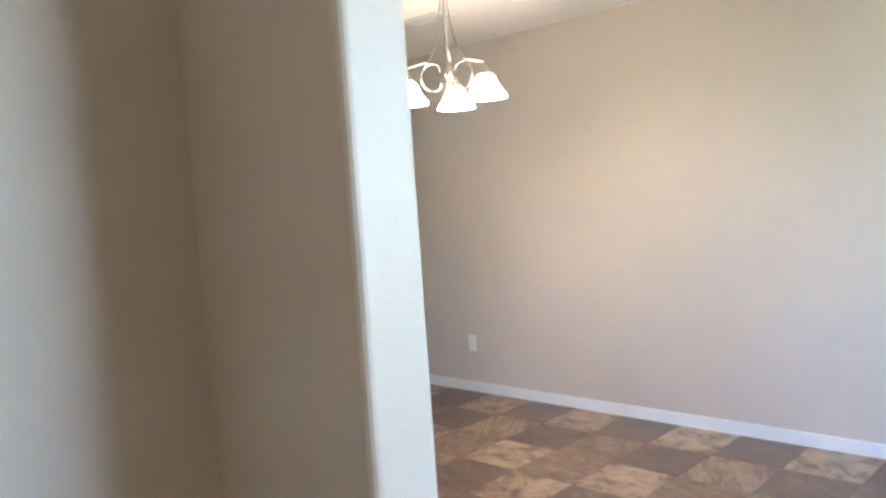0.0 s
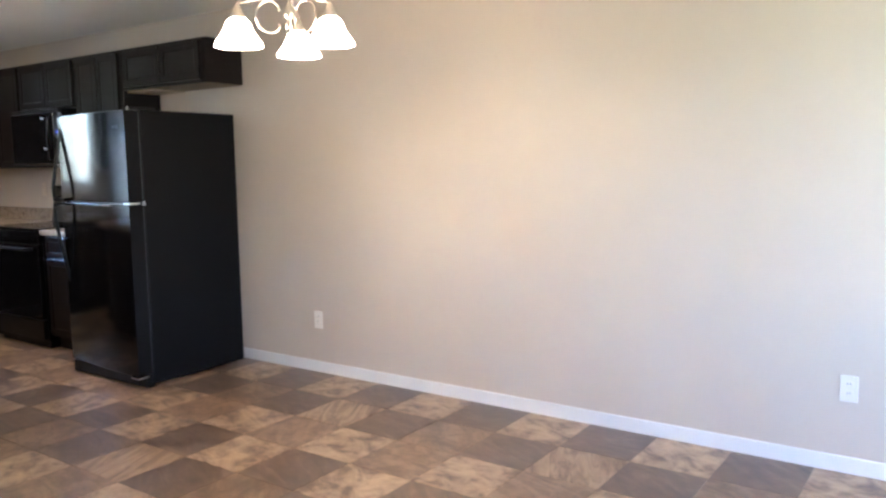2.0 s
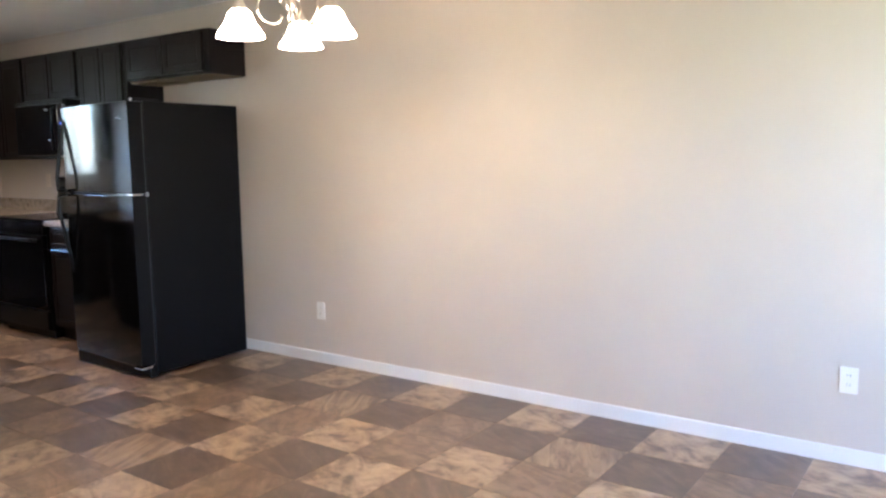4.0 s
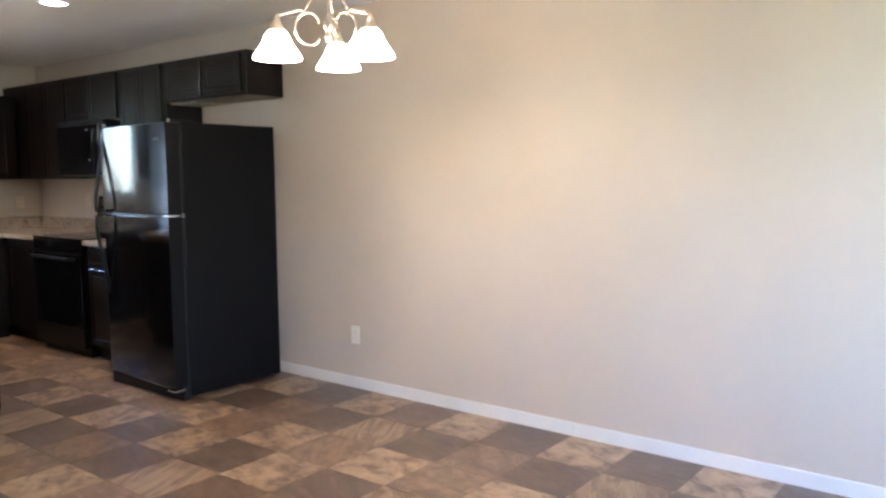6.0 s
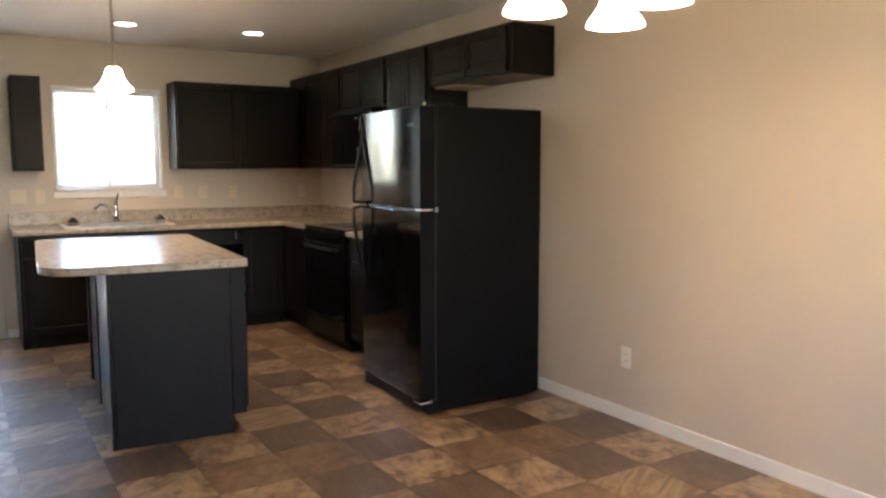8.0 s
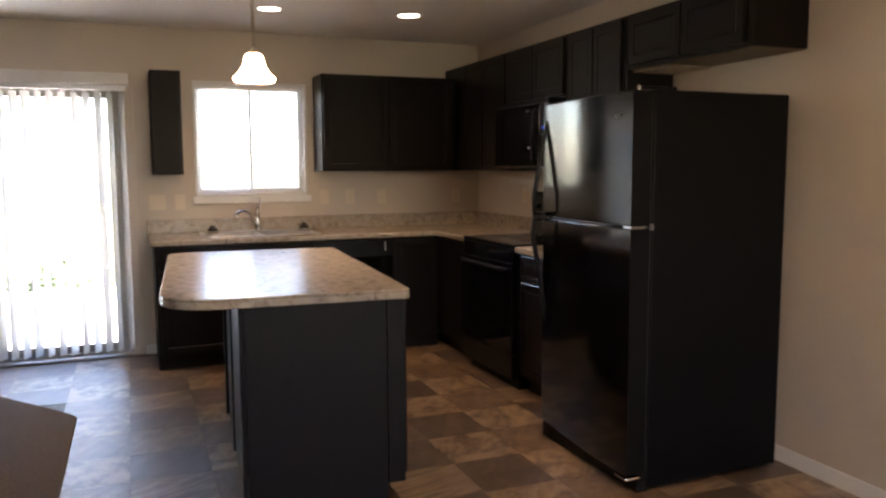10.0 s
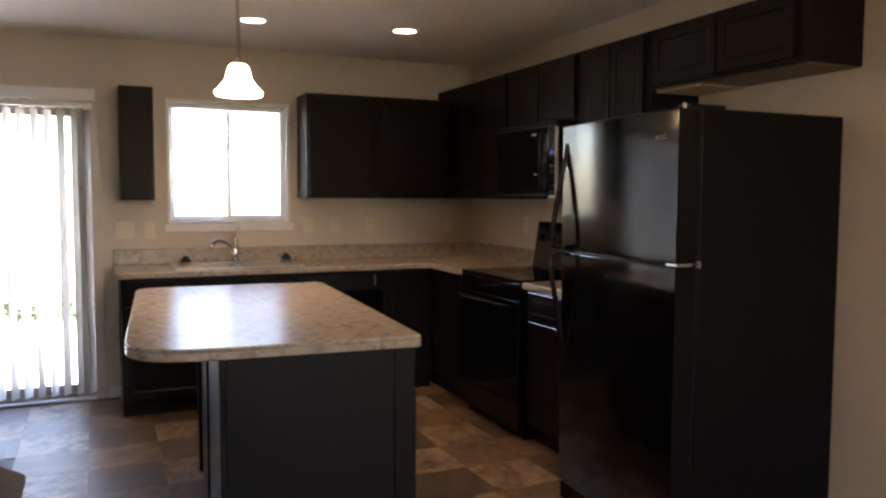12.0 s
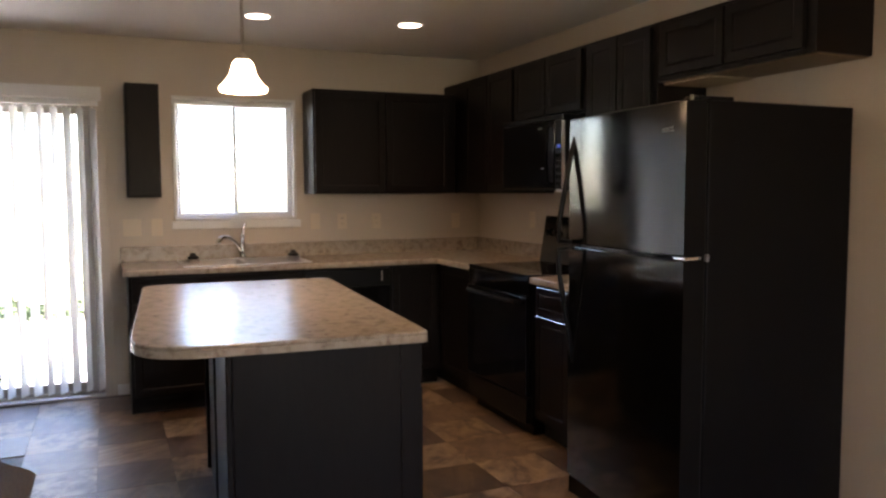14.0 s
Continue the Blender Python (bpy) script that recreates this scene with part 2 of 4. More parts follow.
def outline_slab(corners, z0, z1, bevel=0.0):
    """An upright slab over a flat outline, its top edge rounded."""
    b = bmesh.new()
    f = b.faces.new([b.verts.new((x, y, z0)) for x, y in corners])
    up = bmesh.ops.extrude_face_region(b, geom=[f])["geom"]
    for v in up:
        if isinstance(v, bmesh.types.BMVert):
            v.co.z = z1
    bmesh.ops.recalc_face_normals(b, faces=b.faces[:])
    if bevel:
        rim = [e for e in b.edges if abs(e.verts[0].co.z - e.verts[1].co.z) < 1e-6]
        bmesh.ops.bevel(b, geom=rim, offset=bevel, segments=3, affect="EDGES", profile=0.5)
    return b


def rounded(corners, radii, steps=8):
    """The outline with each corner turned into an arc of its radius."""
    out, n = [], len(corners)
    for i in range(n):
        p, a, c = Vector(corners[i]), Vector(corners[i - 1]), Vector(corners[(i + 1) % n])
        r = radii[i]
        if not r:
            out.append(tuple(p))
            continue
        u, w = (a - p).normalized(), (c - p).normalized()
        for k in range(steps + 1):
            t = k / steps
            q = p + u * r * (1 - t) ** 2 + w * r * t ** 2
            out.append(tuple(q))
    return out


def panel_door(axis, a0, a1, z0, z1, face, out, rail=0.058, thick=0.019, sunk=0.005):
    """A framed door with a sunk middle. axis 'y': spans x, faces out along y; axis 'x': spans y, faces out along x."""
    back, front = face, face + out * thick
    lo, hi = min(back, front), max(back, front)
    b = box(a0, lo, z0, a1, hi, z1) if axis == "y" else box(lo, a0, z0, hi, a1, z1)
    b.normal_update()
    want = Vector((0, out, 0)) if axis == "y" else Vector((out, 0, 0))
    f = max(b.faces, key=lambda q: q.normal.dot(want))
    bmesh.ops.bevel(b, geom=list(f.edges), offset=0.003, segments=2, affect="EDGES", profile=0.5)
    b.normal_update()
    f = max(b.faces, key=lambda q: q.normal.dot(want) * q.calc_area())
    if a1 - a0 < 0.22:
        return b
    rail = min(rail, 0.3 * min(a1 - a0, z1 - z0))
    bmesh.ops.inset_region(b, faces=[f], thickness=rail)
    bmesh.ops.inset_region(b, faces=[f], thickness=0.011)
    for v in f.verts:
        v.co -= want * sunk
    bmesh.ops.inset_region(b, faces=[f], thickness=0.012)
    for v in f.verts:
        v.co += want * 0.0015
    return b


# ---- large structure ----
CEIL = 2.44
X_EAST, Y_SOUTH = 9.6, -7.0
SL0, SL1, SLZ = -4.62, -2.84, 2.03   # sliding door
WI0, WI1, WZ0, WZ1 = -2.352, -1.512, 1.195, 2.046   # kitchen window
T = 0.14
bm = bmesh.new()
for y0, y1, z0, z1 in ((Y_SOUTH, SL0, 0, CEIL), (SL0, SL1, SLZ, CEIL), (SL1, WI0, 0, CEIL), (WI0, WI1, 0, WZ0), (WI0, WI1, WZ1, CEIL), (WI1, T, 0, CEIL)):
    box(-T, y0, z0, 0, y1, z1, bm=bm)
solid("wall_west", bm, M_WALL, "greige painted wall with window and patio door", "wall", kind="structure")
solid("wall_north", box(0, 0, 0, X_EAST, T, CEIL), M_WALL, "greige painted drywall behind kitchen and dining area", "wall", kind="structure")
bm = bmesh.new()
for y0, y1, z0, z1 in ((Y_SOUTH, -2.7, 0, CEIL), (-2.7, -0.7, 0, 0.8), (-2.7, -0.7, 2.2, CEIL), (-0.7, T, 0, CEIL)):
    box(X_EAST, y0, z0, X_EAST + T, y1, z1, bm=bm)
solid("wall_east", bm, M_WALL, "greige painted wall with a window opening", "wall", kind="structure")
solid("wall_south", box(-T, Y_SOUTH - T, 0, X_EAST + T, Y_SOUTH, CEIL), M_WALL, "greige painted drywall closing the living room", "wall", kind="structure")
bm = outline_slab([(7.03, -5.6), (7.03, -3.60), (7.33, -3.60), (7.33, -3.507), (6.91, -3.507), (6.91, -5.6)], 0, CEIL)
up = [e for e in bm.edges if abs(e.verts[0].co.z - e.verts[1].co.z) > 1 and max(e.verts[0].co.x, e.verts[1].co.x) > 7.3]
bmesh.ops.bevel(bm, geom=up, offset=0.012, segments=4, affect="EDGES", profile=0.5)
solid("wall_hall", bm, M_WALL, "painted hall partition ending in a rounded corner", "wall", kind="structure")
solid("ceiling", box(-T, Y_SOUTH - T, CEIL, X_EAST + T, T, CEIL + 0.15), M_CEIL, "off-white textured drywall ceiling", "ceiling", kind="structure")

# floors: sheet vinyl on the kitchen side, carpet beyond an angled seam
PAD = 0.012
seam = [(X_EAST, -3.20), (1.46, -3.16), (0.70, -3.74), (0.70, -4.75), (0.0, -4.75)]
vinyl_floor = solid("floor", box(-T, Y_SOUTH - T, -0.15, X_EAST + T, T, -0.003), M_JOINT, "brown slate-look vinyl kitchen floor", "floor", kind="structure")
carpet = outline_slab(rounded(seam + [(0.0, Y_SOUTH), (X_EAST, Y_SOUTH)], [0, 0.06, 0.06, 0.06, 0, 0, 0], 4), -0.003, PAD, 0.006)
solid("carpet", carpet, M_CARPET, "brown cut-pile carpet meeting the vinyl at an angle", "carpet", kind="structure")


def base_strip(name, p, q, off):
    """Baseboard from p to q with a rounded top, standing off the wall along off."""
    h, t = 0.073, 0.012
    x0, x1 = sorted((p[0], q[0] + off[0] * t if off[0] else q[0]))
    y0, y1 = sorted((p[1], q[1] + off[1] * t if off[1] else q[1]))
    b = box(x0, y0, 0, x1, y1, h)
    top = [e for e in b.edges if min(v.co.z for v in e.verts) > h - 1e-5]
    bmesh.ops.bevel(b, geom=top, offset=0.005, segments=3, affect="EDGES", profile=0.5)
    solid(name, b, M_TRIM, "white painted baseboard along the wall", "baseboard", kind="structure")


base_strip("baseboard", (2.72, 0), (X_EAST, 0), (0, -1))
base_strip("baseboard", (0, SL1 + 0.075), (0, -2.675), (1, 0))
base_strip("baseboard", (7.33, -3.60), (7.33, -3.507), (1, 0))

# ---- kitchen window ----
win = thing("window_1", (0, (WI0 + WI1) / 2, WZ0), "white vinyl slider window with open mini blinds", "window", kind="structure")
bm = bmesh.new()
for y0, y1, z0, z1 in ((WI0, WI0 + 0.022, WZ0, WZ1), (WI1 - 0.022, WI1, WZ0, WZ1), (WI0 + 0.022, WI1 - 0.022, WZ0, WZ0 + 0.022), (WI0 + 0.022, WI1 - 0.022, WZ1 - 0.022, WZ1)):
    box(-0.12, y0, z0, -0.06, y1, z1, 0.004, bm)
part("window_frame", bm, M_VINYL_FRAME, win)
YM = -1.93
for y0, y1, x in ((WI0 + 0.022, YM + 0.014, -0.105), (YM - 0.014, WI1 - 0.022, -0.075)):
    bm = bmesh.new()
    z0, z1 = WZ0 + 0.022, WZ1 - 0.022
    for a, b_, c, d in ((y0, y0 + 0.024, z0, z1), (y1 - 0.024, y1, z0, z1), (y0 + 0.024, y1 - 0.024, z0, z0 + 0.024), (y0 + 0.024, y1 - 0.024, z1 - 0.024, z1)):
        box(x - 0.012, a, c, x + 0.012, b_, d, 0.003, bm)
    part("sash", bm, M_VINYL_FRAME, win)
    pane = part("pane", box(x - 0.003, y0 + 0.02, z0 + 0.02, x + 0.003, y1 - 0.02, z1 - 0.02), M_PANE, win)
    pane.visible_shadow = False
part("insect_screen", box(-0.1295, YM, WZ0 + 0.01, -0.1285, WI1 - 0.01, WZ1 - 0.01), M_SCREEN, win, "fine dark insect screen")
bm = box(-0.06, WI0 + 0.001, WZ0 - 0.004, 0.022, WI1 - 0.001, WZ0 + 0.012, 0.004)
part("window_sill", bm, M_TRIM, win)
part("apron", box(0.001, WI0 - 0.03, WZ0 - 0.062, 0.018, WI1 + 0.035, WZ0 - 0.006, 0.004), M_TRIM, win)
for y0, y1, z0, z1 in ((WI0 - 0.012, WI0 + 0.01, WZ0 + 0.013, WZ1 - 0.01), (WI1 - 0.01, WI1 + 0.012, WZ0 + 0.013, WZ1 - 0.01), (WI0 - 0.012, WI1 + 0.012, WZ1 - 0.008, WZ1 + 0.014)):
    part("casing", box(-0.05, y0, z0, 0.008, y1, z1, 0.003), M_TRIM, win)

blind = thing("mini_blind", (-0.03, YM, WZ1 - 0.03), "white horizontal mini blind lowered over the window", "blind")
part("headrail", box(-0.048, WI0 + 0.014, WZ1 - 0.04, -0.016, WI1 - 0.014, WZ1 - 0.012, 0.003), M_VINYL_FRAME, blind)
part("bottom_rail", box(-0.044, WI0 + 0.016, WZ0 + 0.018, -0.020, WI1 - 0.016, WZ0 + 0.032, 0.003), M_VINYL_FRAME, blind)
z = WZ0 + 0.05
first = None
while z < WZ1 - 0.045:
    b = bmesh.new()
    prof = [(-0.0125, -0.0018), (-0.006, 0.0), (0.0, 0.0006), (0.006, 0.0), (0.0125, -0.0018)]
    rows = [[b.verts.new((px, y, pz)) for px, pz in prof] for y in (WI0 + 0.018, WI1 - 0.018)]
    for k in range(4):
        b.faces.new((rows[0][k], rows[0][k + 1], rows[1][k + 1], rows[1][k]))
    bmesh.ops.solidify(b, geom=b.faces[:], thickness=0.0008)
    if first is None:
        first = mesh_of("slat", b, M_VANE)
    else:
        b.free()
    s_ = new("slat", first)
    s_.parent = blind
    s_.matrix_parent_inverse = Matrix.Translation(-blind.location)
    s_.location = (-0.032, 0, z)
    s_.rotation_euler = (0, radians(8), 0)
    z += 0.0215
for y in (WI0 + 0.12, WI1 - 0.12):
    part("cord", tube([(-0.045, y, WZ0 + 0.03), (-0.045, y, WZ1 - 0.03)], 0.0012, 6), M_WHITE, blind)

# ---- sliding patio door ----
door = thing("door_1", (-0.07, (SL0 + SL1) / 2, 0), "sliding glass patio door, frame darkened to taupe for shade", "door", kind="structure")
bm = bmesh.new()
for y0, y1, z0, z1 in ((SL0, SL0 + 0.05, 0, SLZ), (SL1 - 0.05, SL1, 0, SLZ), (SL0 + 0.05, SL1 - 0.05, 0, 0.045), (SL0 + 0.05, SL1 - 0.05, SLZ - 0.05, SLZ)):
    box(-0.125, y0, z0, -0.02, y1, z1, 0.004, bm)
part("door_frame", bm, M_DOOR_FRAME, door)
ymid = (SL0 + SL1) / 2
for y0, y1, x in ((SL0 + 0.05, ymid + 0.03, -0.095), (ymid - 0.03, SL1 - 0.05, -0.055)):
    bm = bmesh.new()
    for a, b_, c, d in ((y0, y0 + 0.07, 0.046, SLZ - 0.051), (y1 - 0.07, y1, 0.046, SLZ - 0.051), (y0 + 0.07, y1 - 0.07, 0.046, 0.105), (y0 + 0.07, y1 - 0.07, SLZ - 0.12, SLZ - 0.051)):
        box(x - 0.018, a, c, x + 0.018, b_, d, 0.004, bm)
    part("door_panel", bm, M_DOOR_FRAME, door)
    pane = part("pane", box(x - 0.004, y0 + 0.065, 0.10, x + 0.004, y1 - 0.065, SLZ - 0.115), M_PANE, door)
    pane.visible_shadow = False
part("door_casing", box(0.001, SL1 - 0.005, 0, 0.016, SL1 + 0.06, SLZ + 0.06, 0.004), M_WALL, door)
part("threshold", box(-0.02, SL0, 0.001, 0.03, SL1, 0.022, 0.006), M_STEEL, door)

vb = thing("vertical_blind", (0.07, ymid, 2.0), "cream vertical vinyl blinds, vanes half open", "blind")
VB1 = -2.806
part("valance", box(0.002, SL0 - 0.08, 2.0, 0.115, VB1, 2.082, 0.005), M_TRIM, vb)
part("headrail", box(0.035, SL0 - 0.06, 1.962, 0.075, VB1 - 0.02, 1.998, 0.003), M_VINYL_FRAME, vb)
vane_mesh = None
y = VB1 - 0.055
k = 0
while y > SL0 - 0.02:
    if vane_mesh is None:
        b = bmesh.new()
        rows = []
        for zz in (-1.885, -1.2, -0.5, 0.0):
            rows.append([b.verts.new((0.0045 * (1 - (u / 0.0445) ** 2), u, zz)) for u in (-0.0445, -0.03, -0.015, 0, 0.015, 0.03, 0.0445)])
        for lo, hi in zip(rows, rows[1:]):
            for j in range(6):
                b.faces.new((lo[j], lo[j + 1], hi[j + 1], hi[j]))
        bmesh.ops.solidify(b, geom=b.faces[:], thickness=0.0012)
        vane_mesh = mesh_of("vane", b, M_VANE)
        for p in vane_mesh.polygons:
            p.use_smooth = True
    v = new("vane", vane_mesh)
    v.parent = vb
    v.matrix_parent_inverse = Matrix.Translation(-vb.location)
    v.location = (0.055, y, 1.945)
    v.rotation_euler = (0, 0, radians(63 + 4 * math.sin(k * 2.1)))
    part("carrier", box(0.049, y - 0.006, 1.94, 0.061, y + 0.006, 1.964, 0.002), M_WHITE, vb)
    y -= 0.077
    k += 1

# ---- outside ----
b = box(-120, -120, -0.32, 120, 120, -0.22)
solid("ground", b, M_GRASS, "lawn around the house", "ground", kind="structure")
solid("pavement", box(-4.1, -7.5, -0.22, -T - 0.01, 0.5, -0.06, 0.01), M_CONC, "pale concrete patio slab outside the door", "patio", kind="structure")


def shrub(at, r, h, seed):
    """A low mound of small leaves on a few stems."""
    rs = random.Random(seed)
    ob = thing("shrub", at, "low green garden shrub beyond the patio", "shrub", "shrubs beyond the patio")
    b = bmesh.new()
    for i in range(420):
        a, q = rs.uniform(0, 2 * math.pi), math.sqrt(rs.random())
        hh = h * (1 - 0.75 * q * q) * rs.uniform(0.25, 1.0) * (0.85 + 0.3 * math.sin(3 * a + seed))
        p = Vector((at[0] + r * q * math.cos(a), at[1] + r * q * math.sin(a), at[2] + 0.05 + hh))
        e = Euler((rs.uniform(-1, 1), rs.uniform(-1, 1), rs.uniform(0, 6.28))).to_matrix()
        L = rs.uniform(0.035, 0.06)
        b.faces.new([b.verts.new(p + e @ Vector(v)) for v in ((-L, 0, 0), (0, -0.4 * L, 0.1 * L), (L, 0, 0), (0, 0.4 * L, 0.1 * L))])
    part("foliage", b, M_LEAF, ob)
    for i in range(4):
        a = i * 1.6 + seed
        part("stem", tube([(at[0], at[1], at[2]), (at[0] + 0.3 * r * math.cos(a), at[1] + 0.3 * r * math.sin(a), at[2] + 0.5 * h)], [0.012, 0.006], 6), M_FENCE, ob)


for i, y in enumerate((-6.1, -5.35, -4.5, -3.8, -3.0, -2.1, -1.3)):
    shrub((-4.55 - 0.25 * (i % 2), y, -0.22), 0.36 + 0.06 * (i % 3), 0.42 + 0.08 * ((i * 2) % 3), i)

# ---- cabinets ----
def cabinet(name, x0, y0, z0, x1, y1, z1, doors, label, axis, group, kick=False, under=None, open_top=False):
    """A cabinet box with framed doors. doors: (a0, a1, z0, z1, drawer) in the plane that faces out along the axis."""
    ob = thing(name, ((x0 + x1) / 2, (y0 + y1) / 2, z0), label, "cabinet", group)
    zb = z0 + 0.1 if kick else z0
    b = box(x0, y0, zb, x1, y1, z1, 0.0015)
    if open_top:
        bmesh.ops.delete(b, geom=[f for f in b.faces if f.calc_center_median().z > z1 - 1e-4], context="FACES")
    part("body", b, M_ESP, ob)
    if kick:
        if axis == "x":
            part("toe_kick", box(x0, y0 + 0.001, z0, x1 - 0.055, y1 - 0.001, zb - 0.001), M_ESP, ob)
        else:
            part("toe_kick", box(x0 + 0.001, y0 + 0.055, z0, x1 - 0.001, y1, zb - 0.001), M_ESP, ob)
    if under:
        part("bottom_panel", box(x0 + 0.015, y0 + 0.02, z0 - 0.004, x1 - 0.015, y1 - 0.002, z0 - 0.0005), under, ob, "unfinished pale underside")
    for a0, a1, c0, c1, drawer in doors:
        if axis == "x":
            d = panel_door("x", a0, a1, c0, c1, x1 + 0.001, 1, rail=0.035 if drawer else 0.058)
        else:
            d = panel_door("y", a0, a1, c0, c1, y0 - 0.001, -1, rail=0.035 if drawer else 0.058)
        part("drawer_front" if drawer else "door", d, M_ESP, ob)
    return ob


UP = "kitchen wall cabinets"
LOW = "kitchen base cabinets"
ZU0, ZU1 = 1.375, 2.115
ZN1 = 2.208
cabinet("wall_cabinet", 0.001, -2.668, 1.358, 0.30, -2.460, 2.094, [(-2.660, -2.468, 1.368, 2.084, 0)], "narrow espresso wall cabinet beside the patio door", "x", UP)
cabinet("wall_cabinet", 0.001, -1.445, ZU0, 0.30, -0.345, ZU1, [(-1.432, -0.915, ZU0 + 0.012, ZU1 - 0.02, 0), (-0.905, -0.40, ZU0 + 0.012, ZU1 - 0.02, 0)], "espresso two-door wall cabinet beside the window", "x", UP)
cabinet("wall_cabinet", 0.001, -0.305, ZU0, 1.17, -0.001, ZN1, [(0.43, 0.785, ZU0 + 0.012, ZN1 - 0.02, 0), (0.795, 1.155, ZU0 + 0.012, ZN1 - 0.02, 0)], "espresso corner wall cabinet with sunk panel doors", "y", UP)
cabinet("wall_cabinet", 1.172, -0.305, 1.835, 1.985, -0.001, ZN1, [(1.19, 1.573, 1.85, ZN1 - 0.02, 0), (1.583, 1.968, 1.85, ZN1 - 0.02, 0)], "short espresso cabinet over the microwave", "y", UP)
cabinet("wall_cabinet", 1.987, -0.305, ZU0, 2.615, -0.001, ZN1, [(2.035, 2.298, ZU0 + 0.012, ZN1 - 0.02, 0), (2.308, 2.575, ZU0 + 0.012, ZN1 - 0.02, 0)], "espresso wall cabinet beside the refrigerator", "y", UP)
over = cabinet("wall_cabinet", 2.617, -0.305, 1.918, 3.54, -0.001, ZN1, [(2.65, 3.065, 1.938, 2.188, 0), (3.075, 3.49, 1.938, 2.188, 0)], "short espresso cabinet over the refrigerator", "y", UP, under=M_ESP_IN)
# left end of the underside, its reflected light put in as paler colour
part("lit_underside_strip", box(2.62, -0.27, 1.905, 2.93, -0.012, 1.9135), M_LIT_UNDER, over, "underside strip coloured paler for reflected light")

CT = 0.915
cabinet("base_cabinet", 0.001, -2.69, 0, 0.60, -1.60, CT - 0.042, [(-2.67, -2.15, 0.12, 0.70, 0), (-2.14, -1.615, 0.12, 0.70, 0), (-2.67, -1.615, 0.715, 0.86, 1)], "espresso sink base cabinet with false drawer front", "x", LOW, True, open_top=True)
cabinet("base_cabinet", 0.001, -0.985, 0, 0.60, -0.605, CT - 0.042, [(-0.97, -0.64, 0.12, 0.86, 0)], "espresso corner base cabinet beside the dishwasher", "x", LOW, True)
cabinet("base_cabinet", 0.001, -0.60, 0, 1.185, -0.001, CT - 0.042, [(0.65, 1.17, 0.12, 0.86, 0)], "espresso corner base cabinet beside the range", "y", LOW, True)
drawers = cabinet("base_cabinet", 1.968, -0.60, 0, 2.68, -0.001, CT - 0.042, [(1.985, 2.665, 0.715, 0.858, 1), (1.985, 2.32, 0.12, 0.695, 0), (2.33, 2.665, 0.12, 0.695, 0)], "espresso drawer base cabinet beside the refrigerator", "y", LOW, True)

# chrome strips put the highlights on the drawer and door top edges
for zt in (0.859, 0.696):
    part("edge_highlight", box(1.99, -0.632, zt, 2.66, -0.604, zt + 0.004, 0.0015), M_CHROME, drawers, "chrome strip standing in for the edge's highlight")

# worktops
def worktop(name, outline, radii, label):
    ob = thing(name, (*outline[0], CT - 0.04), label, "countertop")
    part("slab", outline_slab(rounded(outline, radii), CT - 0.04, CT, 0.009), M_LAM, ob)
    return ob


W = thing("countertop", (0.3, -1.4, CT - 0.04), "speckled beige laminate worktop with backsplash", "countertop")
HX0, HX1, HY0, HY1 = 0.105, 0.570, -2.345, -1.55
ring = [(0.001, -0.001), (0.001, -1.70), (HX0, -1.70), (HX0, HY1), (HX1, HY1), (HX1, HY0), (HX0, HY0), (HX0, -1.7004), (0.001, -1.7004), (0.001, -2.72), (0.645, -2.72), (0.645, -0.645), (1.187, -0.645), (1.187, -0.001)]
slab = outline_slab(ring, CT - 0.04, CT)
edge = [e for e in slab.edges if abs(e.verts[0].co.z - e.verts[1].co.z) < 1e-6 and all(v.co.x > 0.64 for v in e.verts) and all(v.co.y < -0.64 for v in e.verts)]
bmesh.ops.bevel(slab, geom=edge, offset=0.009, segments=3, affect="EDGES", profile=0.5)
part("slab", slab, M_LAM, W)
part("backsplash", box(0.001, -2.72, CT + 0.0005, 0.02, -0.021, CT + 0.103, 0.004), M_LAM, W)
part("backsplash", box(0.001, -0.02, CT + 0.0005, 1.187, -0.001, CT + 0.103, 0.004), M_LAM, W)
W = worktop("countertop", [(1.966, -0.001), (1.966, -0.645), (2.69, -0.645), (2.69, -0.001)], [0, 0, 0, 0], "short speckled laminate worktop beside the range")
part("backsplash", box(1.966, -0.02, CT + 0.0005, 2.69, -0.001, CT + 0.103, 0.004), M_LAM, W)

# dishwasher
dw = thing("dishwasher", (0.3, -1.29, 0), "gloss black built-in dishwasher under the worktop", "dishwasher")
part("tub", box(0.05, -1.595, 0.1, 0.59, -0.99, 0.868), M_BLACK_SIDE, dw)
part("door", box(0.592, -1.592, 0.115, 0.622, -0.993, 0.735, 0.006), M_BLACK, dw)
part("control_panel", box(0.592, -1.592, 0.74, 0.628, -0.993, 0.862, 0.006), M_BLACK_PLASTIC, dw)
part("badge", box(0.6285, -1.56, 0.80, 0.6295, -1.47, 0.815), M_STEEL, dw, "small silver badge")
part("vent", box(0.6285, -1.06, 0.775, 0.631, -1.05, 0.845, 0.001), M_STEEL, dw)
part("kick_plate", box(0.45, -1.592, 0.0, 0.545, -0.993, 0.098), M_BLACK_PLASTIC, dw)

